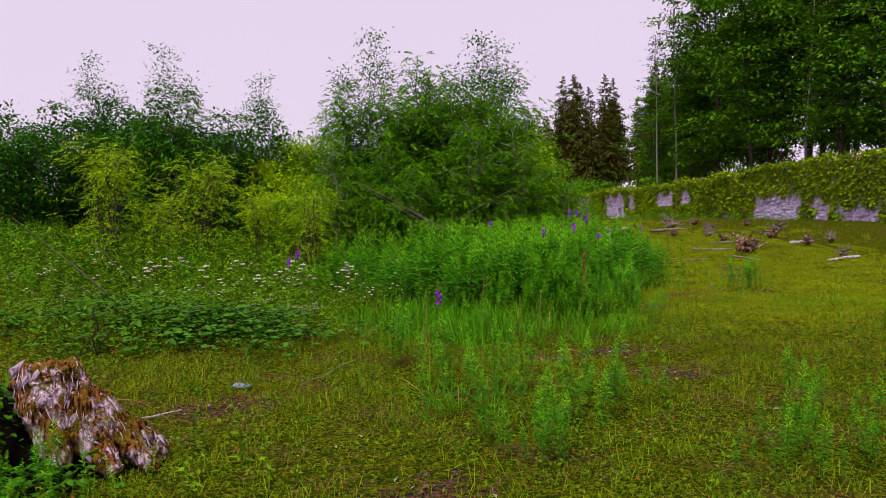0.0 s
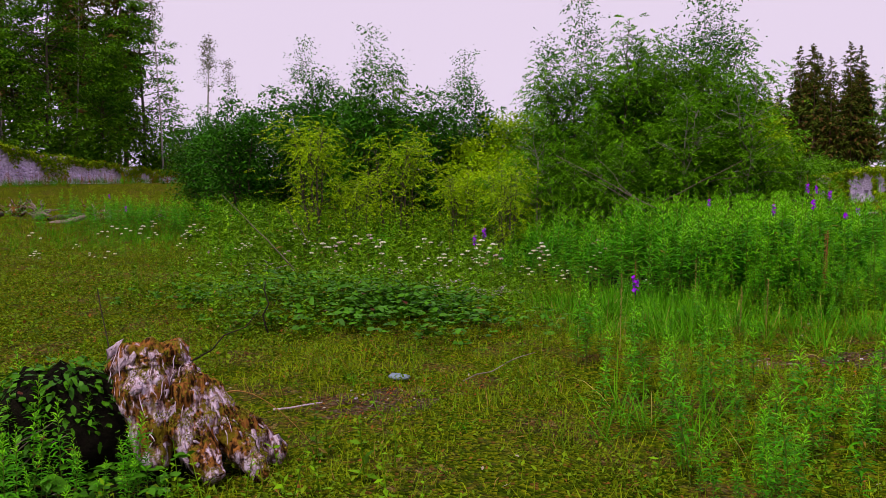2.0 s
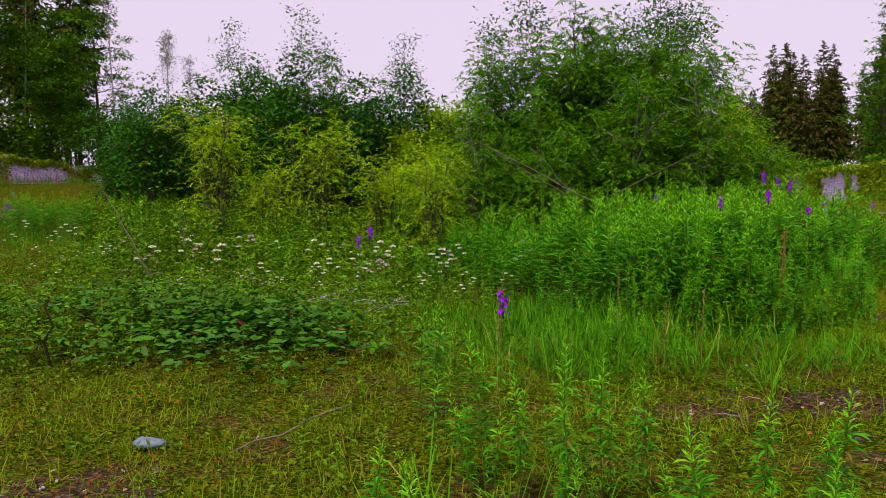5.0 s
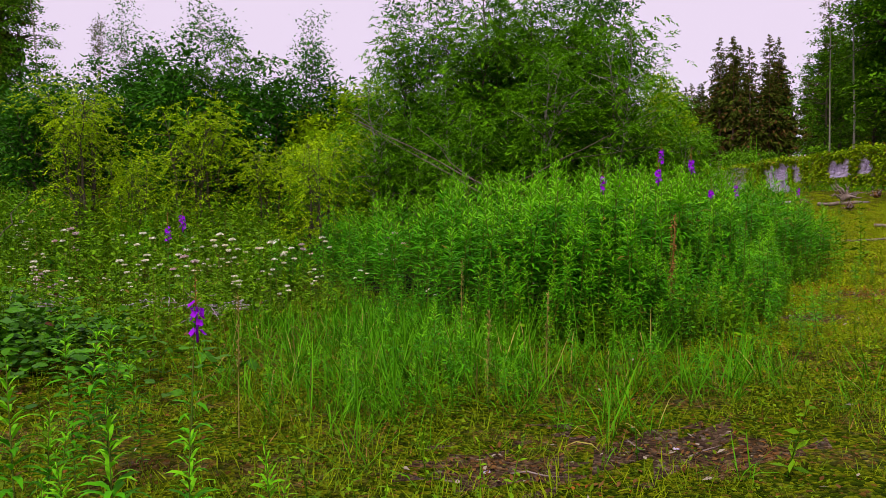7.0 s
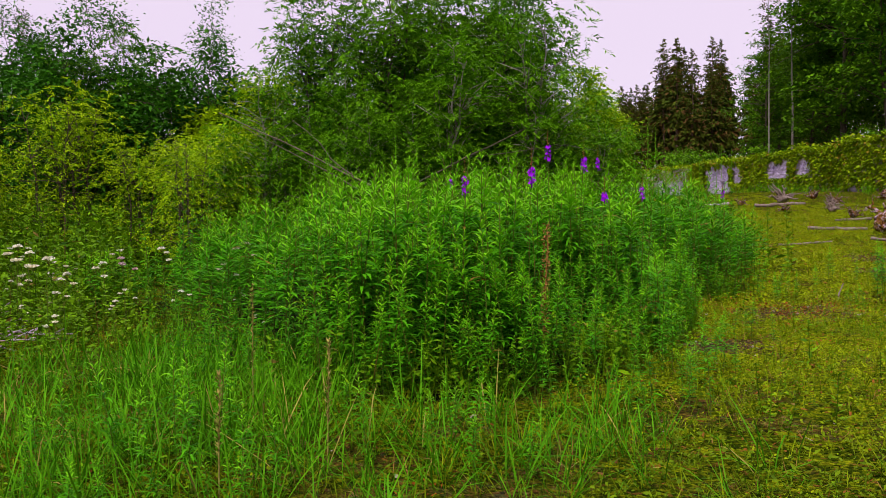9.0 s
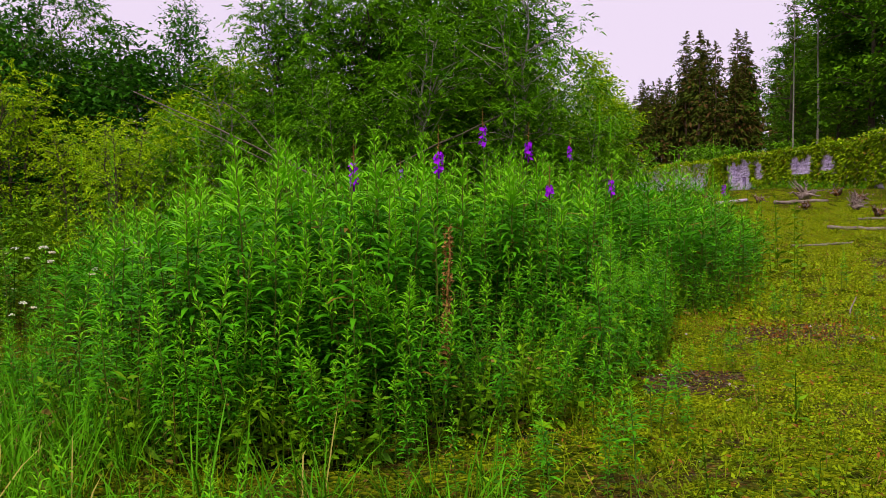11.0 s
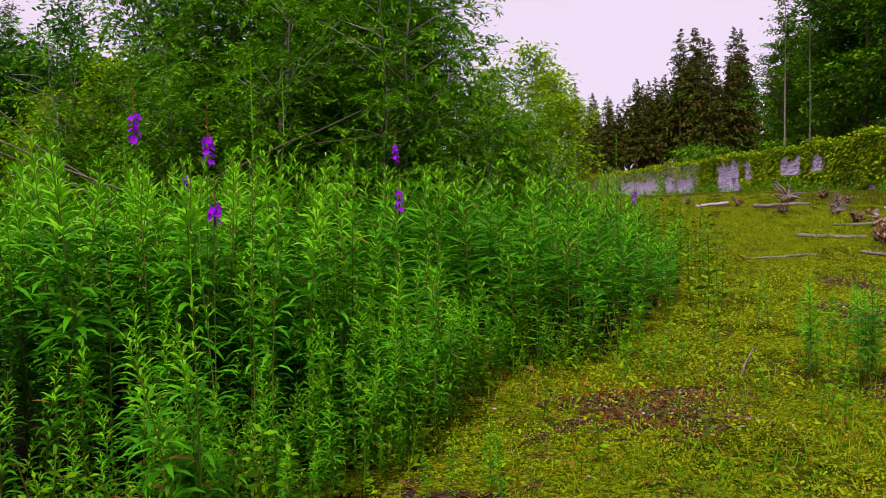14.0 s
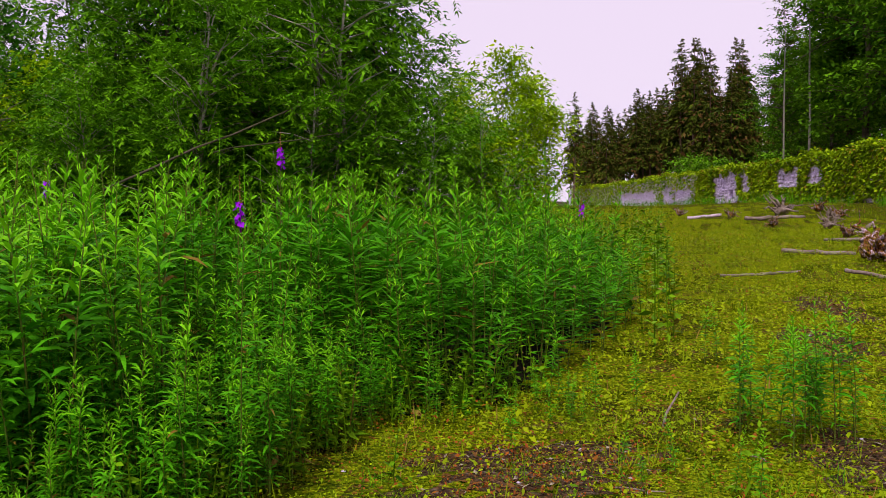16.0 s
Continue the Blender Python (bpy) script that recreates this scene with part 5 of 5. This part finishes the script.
for k, (x, y, z) in enumerate(((0.35, 11.3, 0.75), (0.8, 9.9, 0.55), (-0.35, 9.0, 0.75), (1.1, 10.4, 0.6))):
    seeds = 90
    zz = rng.uniform(0.35, 1.0, seeds) * z
    a = rng.uniform(0, 6.28, seeds)
    ob = thing("grass_spike", build("stem", tube([(0, 0, -0.03), (0.01, 0, z * 0.5), (0.02, 0.01, z)], [0.004, 0.003, 0.002], 4, False), [M_STRAW]), "straw-coloured dry seed spike among the grass", "grass", "dry seed spikes", place=spot(x, y))
    part("seed_head", build("seed_head", leaflets(np.stack([0.02 * zz / z, 0 * zz, zz], -1), a, rng.normal(0.7, 0.3, seeds), 0.03, 0.009), [M_STRAW]), ob)


# ------------------------------------------------------------------ stumps, logs and sticks
def lump(rng, size, rings=9, sides=14, rough=0.22):
    """An uneven rounded block."""
    th = np.linspace(0, np.pi, rings)
    ph = np.arange(sides) * 2 * np.pi / sides
    TH, PH = np.meshgrid(th, ph, indexing="ij")
    off = rng.uniform(0, 6.28, 6)
    r = 1 + rough * (np.sin(3 * PH + off[0]) * np.sin(2 * TH + off[1]) + 0.6 * np.sin(5 * PH + off[2] + 3 * TH) + 0.4 * np.sin(9 * PH + off[3]) * np.sin(7 * TH + off[4])) + rng.normal(0, rough * 0.25, TH.shape)
    v = np.stack([r * np.sin(TH) * np.cos(PH), r * np.sin(TH) * np.sin(PH), r * np.cos(TH)], -1).reshape(-1, 3) * np.asarray(size)
    i, j = np.meshgrid(np.arange(rings - 1), np.arange(sides), indexing="ij")
    k = (j + 1) % sides
    q = np.stack([i * sides + j, (i + 1) * sides + j, (i + 1) * sides + k, i * sides + k], -1).reshape(-1, 4)
    t = np.concatenate([q[:, [0, 1, 2]], q[:, [0, 2, 3]]])
    return v, t, np.zeros(len(t), int)


def moved(shape, by):
    return shape[0] + np.asarray(by, float), shape[1], shape[2]


def crag(points, radii, sides, rings, rough, seed, ragged=0.0):
    """A crumbling rounded body along a line, with ridges, pits and a ragged end."""
    s = np.linspace(0, 1, rings)
    p = along(np.asarray(points, float), s)
    r = np.interp(s, np.linspace(0, 1, len(radii)), radii)
    v, t, m = tube(p, r, sides, True)
    axis = np.concatenate([np.repeat(p, sides, 0), p[:1], p[-1:]])
    out = v - axis
    for i in range(len(v)):
        q = Vector(v[i]) * 6 + Vector((seed, 0, 0))
        swell = 0.9 * noise.noise(q) + 0.6 * noise.noise(q * 2.3) + 0.28 * noise.noise(q * 5.1) + 0.10 * noise.noise(q * 11.0)
        v[i] += out[i] * rough * swell
        if ragged and i // sides > rings - 9:
            v[i] += np.array([0, 0, ragged * noise.noise(Vector((v[i][0] * 14, v[i][1] * 14, seed)))])
    return v, t, m


rng = np.random.default_rng(141)
gs = float(land(-2.6, 4.75))


def pick(shape, count, ahead):
    """Places on a body's skin that face the way given, each with the way outward."""
    v, t, _ = shape
    a, b, c = v[t[:, 0]], v[t[:, 1]], v[t[:, 2]]
    out = np.cross(b - a, c - a)
    out = out / (np.linalg.norm(out, axis=1)[:, None] + 1e-12)
    mid = (a + b + c) / 3
    if np.mean(np.sum(out * (mid - mid.mean(0)), 1)) < 0:
        out = -out
    facing = np.nonzero((out @ np.asarray(ahead, float) > 0.35) & (mid[:, 2] > 0.02))[0]
    i = rng.choice(facing, count)
    return mid[i], out[i]


trunk_shape = crag([(0.17, -0.24, 0.12), (0.09, -0.13, 0.36), (0.01, -0.03, 0.58), (-0.02, 0.0, 0.73)], [0.06, 0.13, 0.185, 0.205, 0.18], 72, 54, 0.26, 3.0, 0.05)
stump = thing("rotten_stump", smooth(build("stump_body", trunk_shape, [M_ROT])), "crumbling mossy orange-brown rotten tree stump", "tree stump", place=pose(-2.53, 4.80, gs))
limbs = [trunk_shape]
for k, (line, girth) in enumerate((([(0.02, 0.02, 0.54), (0.30, 0.04, 0.34), (0.60, 0.32, 0.06)], [0.17, 0.17, 0.15, 0.12, 0.07]),
                                   ([(0.16, -0.04, 0.38), (0.34, -0.10, 0.22), (0.48, -0.16, 0.06)], [0.14, 0.12, 0.10, 0.09, 0.06]),
                                   ([(0.22, 0.06, 0.36), (0.48, 0.06, 0.20), (0.66, 0.04, 0.02)], [0.13, 0.12, 0.10, 0.08, 0.04]))):
    limbs.append(crag(line, girth, 44, 40, 0.38, 5.0 + 3 * k))
    part("root", smooth(build("root", limbs[-1], [M_ROT])), stump, "crumbled decaying root")
# weathered flakes that lie on the skin of the stump
for k in range(58):
    body = limbs[(0, 0, 1, 2, 1, 3)[k % 6]]
    (c,), (o,) = pick(body, 1, (0.1, -0.55, 0.75) if k % 6 > 1 else (0.25, -0.9, 0.3))
    size = rng.uniform(0.008, 0.020) if k > 11 else rng.uniform(0.028, 0.045)
    v, t, m = lump(rng, (size * rng.uniform(0.5, 0.9), size * rng.uniform(1.2, 2.4), size * rng.uniform(0.10, 0.2)), 4, 7, 0.5)
    turn = np.array(Vector(o).to_track_quat("Z", "Y").to_matrix()) @ np.array(Euler((0, 0, rng.normal(0, 0.5))).to_matrix())
    part("wood_flake", build("wood_flake", moved((v @ turn.T, t, m), c + 0.006 * o), [M_PALEWOOD]), stump, "pale lilac weathered flake of wood" if k == 0 else "")
for k in range(40):
    (c,), (o,) = pick(limbs[0] if k < 30 else limbs[1], 1, (0.2, -0.85, 0.4))
    if c[2] < 0.3:
        continue
    down = np.array([0.10, -0.13, -0.22]) * rng.uniform(0.12, 0.5) + rng.normal(0, 0.02, 3)
    part("splinter", build("splinter", tube(wobble(rng, c + 0.006 * o, c + down + 0.008 * o, 4, 0.004), [0.001, 0.0032, 0.0026, 0.001], 4), [M_PALEWOOD]), stump)
mossy = [pick(body, 1500, (0.0, -0.2, 0.95)) for body in limbs]
moss_at = np.concatenate([c + o * rng.uniform(-0.002, 0.012, (1500, 1)) for c, o in mossy])
thick = np.sin(11 * moss_at[:, 0] + 2) * np.sin(13 * moss_at[:, 1]) + 0.4 * np.sin(23 * moss_at[:, 2]) > 0.1
moss_at = moss_at[thick]
mk = len(moss_at)
tagged(part("moss", build("moss", leaflets(moss_at, rng.uniform(0, 6.28, mk), rng.normal(0.5, 0.5, mk), 0.020, 0.008), [M_MOSS]), stump, "yellow-green moss cushions"), kind="stuff")
# Added lump whose black colour replaces the shade below the stump.
thing("shade_clod", smooth(build("shade_clod", lump(rng, (0.30, 0.26, 0.33), 20, 30, 0.16), [M_SHADE_EARTH])), "black earth lump standing in for shade under the rotten stump", "earth", place=pose(-2.52, 4.90, gs + 0.06, 0, 0, 20))
# added earth bank, black in place of the stump's shade, grown over by brambles
heap = thing("shade_bank", smooth(build("shade_bank", lump(rng, (0.50, 0.34, 0.44), 22, 34, 0.18), [M_SHADE_EARTH])), "nearly black earth bank standing in for shade beside the stump", "earth", place=pose(-3.05, 4.66, gs + 0.10, 0, 0, 33))
bk = 720
a, h = rng.uniform(0, 6.28, bk), rng.uniform(0.0, 1, bk) ** 0.45
r = np.sqrt(1 - 0.98 * h * h) * rng.uniform(1.0, 1.2, bk)
part("bramble_leaves", build("bramble_leaves", blades(np.stack([0.50 * r * np.cos(a), 0.36 * r * np.sin(a), 0.47 * h + rng.uniform(0.0, 0.08, bk)], -1), a, rng.normal(0.1, 0.4, bk), 0.06 * rng.uniform(0.5, 1.2, bk), 0.03, 0.25, rng.normal(0, 0.4, bk)), [M_BRAMBLE]), heap, "dark green bramble leaves")
for k in range(4):
    c = np.array([rng.uniform(-0.4, 0.1), -0.36, rng.uniform(0.1, 0.3)])
    part("root", build("root", tube(wobble(rng, c - (0.16, 0.03, 0.10), c + (0.16, -0.02, 0.10), 5, 0.01), [0.003, 0.004, 0.004, 0.003, 0.001], 5), [M_DEADWOOD]), heap, "thin grey broken root")


def rounded(p, times):
    """Corner cutting of an open polyline."""
    for _ in range(times):
        a, b = p[:-1], p[1:]
        p = np.concatenate([p[:1], np.stack([0.75 * a + 0.25 * b, 0.25 * a + 0.75 * b], 1).reshape(-1, 3), p[-1:]])
    return p


cane = np.array([(0.35, 0.12, 0.32), (0.40, 0.15, 0.42), (0.46, 0.20, 0.46), (0.58, 0.28, 0.42), (0.72, 0.38, 0.27), (0.82, 0.47, 0.10), (0.84, 0.48, -0.02)])
thing("bramble_cane", smooth(build("bramble_cane", tube(rounded(cane, 3), np.linspace(0.0045, 0.002, len(rounded(cane, 3))), 6), [M_DEADSTALK])), "arching brown bramble cane over the stump", "bramble", place=pose(-2.62, 4.78, gs))
def log_shape(rng, length, girth):
    p = wobble(rng, (-length / 2, 0, 0), (length / 2, 0, 0.03), 9, girth * 0.15)
    return tube(p, 0.75 * girth * rng.uniform(0.8, 1.1, 9), 9)


def root_plate(seed, label, at, size, mat):
    rng = np.random.default_rng(seed)
    body = thing("uprooted_stump", smooth(build("uprooted_stump", lump(rng, (0.34, 0.24, 0.25), 10, 16, 0.28), [mat])), label, "tree stump", "uprooted stumps", place=spot(*at, 0, size, -0.2))
    for k in range(16):
        a, e = rng.uniform(0, 6.28), rng.uniform(-0.15, 1.2)
        tip = np.array([np.cos(a) * np.cos(e), np.sin(a) * np.cos(e), np.sin(e)]) * rng.uniform(0.5, 1.2)
        part("root", smooth(build("root", tube(wobble(rng, tip * 0.2, tip, 6, 0.08), [0.10, 0.07, 0.055, 0.04, 0.025, 0.008], 6), [mat])), body)
    return body


plates = [root_plate(150, "reddish brown uprooted stump with tangled roots", (9.9, 28.2), 0.85, M_ROT),
          root_plate(151, "grey weathered uprooted stump with twisted roots", (11.7, 46.0), 0.8, M_DEADWOOD)]
for k, x, y, turn, size in ((1, 12.1, 40.0, 60, 0.6), (1, 11.6, 24.5, 130, 0.42), (0, 13.2, 34.5, 200, 0.7), (0, 9.6, 45, 80, 0.5), (0, 10.0, 38.5, 300, 0.45), (0, 12.6, 29.5, 330, 0.55), (0, 11.0, 30.5, 210, 0.4), (1, -20.2, 21.9, 40, 0.75), (0, -19.2, 23.5, 120, 0.8), (0, -22.0, 22.8, 250, 0.8), (0, 12.9, 42.5, 70, 0.6), (1, 11.2, 37.0, 15, 0.5), (0, 13.6, 48.0, 190, 0.6), (1, 13.9, 30.5, 280, 0.5), (0, 10.8, 33.6, 95, 0.45), (0, 15.2, 43.5, 310, 0.6), (0, -18.2, 25.5, 10, 0.5), (0, 8.0, 49, 30, 0.5), (1, 14.8, 38, 150, 0.7)):
    copy_thing(plates[k], spot(x, y, turn, size, -0.15))
rng = np.random.default_rng(160)
for x, y, turn, length, girth, mat, label in (
        (11.0, 43.5, 20, 2.4, 0.10, M_DEADWOOD, "grey fallen log lying in the grass"), (8.9, 47.5, -5, 1.4, 0.09, M_PALEWOOD, "pale bleached log lying in the grass"), (12.4, 37.2, 70, 1.8, 0.08, M_DEADWOOD, "grey fallen log lying in the grass"),
        (11.2, 23.6, 8, 1.0, 0.06, M_PALEWOOD, "pale bleached log lying in the grass"), (9.3, 30.2, -30, 1.5, 0.07, M_DEADWOOD, "thin grey dead branch in the grass"), (9.2, 25.8, 15, 1.2, 0.05, M_DEADWOOD, "thin grey dead branch in the grass"),
        (13.0, 31.0, 40, 1.6, 0.09, M_PALEWOOD, "pale bleached log lying in the grass"), (10.6, 33.0, -60, 1.3, 0.06, M_DEADWOOD, "thin grey dead branch in the grass"), (7.9, 27.0, 30, 0.9, 0.04, M_DEADWOOD, "thin grey dead branch in the grass"),
        (-21.3, 24.8, -25, 1.0, 0.12, M_BARK, "short cut log lying in rough grass"), (-20.0, 22.6, 60, 0.8, 0.11, M_BARK, "short cut log with pale end"), (-18.6, 21.4, 10, 1.3, 0.13, M_DEADWOOD, "short cut log lying in rough grass"),
        (-21.8, 21.4, 100, 1.3, 0.13, M_BARK, "split pale log on the log pile"), (-22.6, 26.0, 140, 0.8, 0.11, M_BARK, "short cut log lying in rough grass"), (7.2, 26.5, 12, 0.8, 0.03, M_DEADWOOD, "thin dead branch at the edge of the willowherb")):
    z = float(land(x, y)) + girth * 0.6
    thing("log", smooth(build("log", log_shape(rng, length, girth), [mat])), label, "log", "fallen logs", place=pose(x, y, z, 0, rng.normal(0, 5), turn))


def stick(a, b, r0, r1, mat, label, bends=6, amount=0.02, name="stick", group="fallen sticks"):
    p = wobble(rng, a, b, bends, amount)
    return thing(name, smooth(build("stick", tube(p, np.linspace(r0, r1, bends), 6), [mat])), label, "stick", group)


stick((-2.2, 16.4, 2.40), (-0.3, 18.2, 1.30), 0.006, 0.014, M_DEADWOOD, "long dead branch leaning out of the thicket", 7, 0.012)
stick((-2.0, 16.6, 2.25), (-0.6, 17.9, 1.30), 0.004, 0.010, M_DEADWOOD, "long dead branch leaning out of the thicket", 7, 0.015)
stick((-1.5, 17.1, 2.35), (-0.7, 17.9, 1.40), 0.004, 0.009, M_DEADWOOD, "forked dead branch leaning out of the thicket", 7, 0.02)
stick((-9.4, 16.0, 1.75), (-5.6, 12.2, 0.45), 0.007, 0.014, M_BARK, "long grey stick leaning over the brambles", 7, 0.02)
stick((-8.4, 17.0, 1.5), (-6.2, 13.8, 0.8), 0.005, 0.009, M_BARK, "long grey stick leaning over the brambles", 7, 0.02)
stick((-4.22, 8.95, 0.02), (-4.3, 9.05, 0.62), 0.012, 0.007, M_TWIG, "dark crooked twig standing in the grass", 6, 0.03)
stick((-4.35, 6.6, 0.0), (-4.75, 6.9, 0.75), 0.007, 0.004, M_TWIG, "dark thin twig standing behind the stump", 5, 0.02)
stick((-3.6, 6.6, 0.2), (-3.1, 6.9, 0.62), 0.008, 0.004, M_TWIG, "dark branched twig behind the stump", 5, 0.03)
stick((-1.45, 7.25, 0.03), (-0.95, 7.75, 0.2), 0.006, 0.003, M_DEADWOOD, "short grey stick lying in the grass")
stick((5.2, 16.6, 0.02), (5.3, 16.75, 0.20), 0.009, 0.006, M_DEADWOOD, "short pale stick poking out of the ground", 4, 0.01)
stick((-2.5, 6.03, 0.03), (-2.2, 6.2, 0.06), 0.008, 0.006, M_PALEWOOD, "short pale stick lying in the grass", 4, 0.01)
stick((-0.3, 19.2, 1.5), (1.7, 20.3, 2.55), 0.016, 0.008, M_BARK, "dead branch slanting through the thicket edge", 6, 0.04)
stick((0.6, 19.8, 1.9), (2.0, 20.3, 2.15), 0.009, 0.005, M_BARK, "dead branch slanting through the thicket edge", 6, 0.04)
for x, y in ((4.75, 16.1), (4.3, 15.9), (1.6, 9.35), (1.9, 9.2), (-1.9, 6.5), (2.2, 7.85), (4.9, 15.5), (1.1, 8.8), (3.5, 14.0), (6.8, 20.0), (5.6, 16.2)):
    a = rng.uniform(0, 6.28)
    h = rng.uniform(0.12, 0.3)
    g = float(land(x, y)) + 0.015
    stick((x, y, g), (x + h * np.cos(a), y + h * np.sin(a), g + 0.01), 0.005, 0.003, M_DEADWOOD, "small dry twig on bare soil", 4, 0.01, "twig", "dry twigs")
thing("slate_piece", build("slate_piece", lump(rng, (0.10, 0.06, 0.025), 7, 9, 0.12), [M_SLATE]), "flat blue-grey piece of slate on the grass", "stone", place=pose(-2.03, 7.31, 0.02, 8, 5, 30))
thing("rotten_log", smooth(build("rotten_log", tube(wobble(rng, (-0.22, 0, 0), (0.22, 0.05, 0.02), 6, 0.02), [0.07, 0.1, 0.1, 0.09, 0.08, 0.06], 9), [M_ROT])), "orange rotten log end among brambles", "log", place=pose(-4.4, 11.0, 0.3, 0, 8, 10) @ Matrix.Diagonal((0.8, 0.7, 0.7, 1)))
for k in range(16):
    if k < 10:
        a, b, u, w = SOIL[k % len(SOIL)]
    else:
        a, b, u, w = 4.5, 15.7, 0.9, 0.6
    x, y = rng.normal(a, u * 0.6), rng.normal(b, w * 0.6)
    s = rng.uniform(0.008, 0.022)
    thing("pebble", build("pebble", lump(rng, (s, s * 0.8, s * 0.55), 6, 8, 0.12), [M_STONE]), "small pale stone on the bare soil", "stone", "pebbles", place=pose(x, y, float(land(x, y)) + s * 0.3, 0, 0, rng.uniform(0, 360)))

# ------------------------------------------------------------------ stones of the walls
rng = np.random.default_rng(170)
block = [smooth(build("stone", lump(rng, (0.5, 0.5, 0.5), 5, 8, 0.10), [M_STONE])) for k in range(4)]
laid = 0
for a, b, lo, hi in BARE_RIGHT:
    y = a
    while y < b and laid < 300:
        base, top = wall_right_profile(y)
        base += 0.3
        z = base + (top - base) * lo + 0.1
        wide = rng.uniform(0.3, 0.62)
        while z < base + (top - base) * hi and laid < 300:
            high = rng.uniform(0.13, 0.27)
            shut = not (GAP[0] - 0.35 < y < GAP[1] + 0.35 and 1.5 < z < 2.45)
            if shut and bare_right(np.array([y]), np.array([(z - base) / (top - base)]))[0]:
                ob = part("stone", block[laid % 4], wall_right)
                ob.matrix_world = pose(float(wall_x_right(y)) - 0.02, y + rng.uniform(-0.15, 0.15), z + rng.uniform(-0.04, 0.04), rng.normal(0, 3), 0, 14.3) @ Matrix.Diagonal((0.09, wide * rng.uniform(0.7, 1.05), high * rng.uniform(0.9, 1.2), 1))
                laid += 1
            z += high
        y += wide * 1.02
shapes = []
for y in np.arange(30, 100, 0.36):
    base, top = wall_left_profile(y)
    z = base + 0.3
    while z < top - 0.06:
        high = rng.uniform(0.12, 0.27)
        if rng.random() < 0.9:
            shapes.append(moved(lump(rng, (rng.uniform(0.03, 0.08), rng.uniform(0.13, 0.25), high * 0.55), 4, 6, 0.16), (float(wall_x_left(y)) + 0.01, y + rng.uniform(-0.14, 0.14), z)))
        z += high
ob = part("rubble_stones", smooth(build("rubble_stones", join(shapes), [M_STONE])), wall_left, "uneven pale lilac rubble stones")
tagged(ob, kind="stuff")
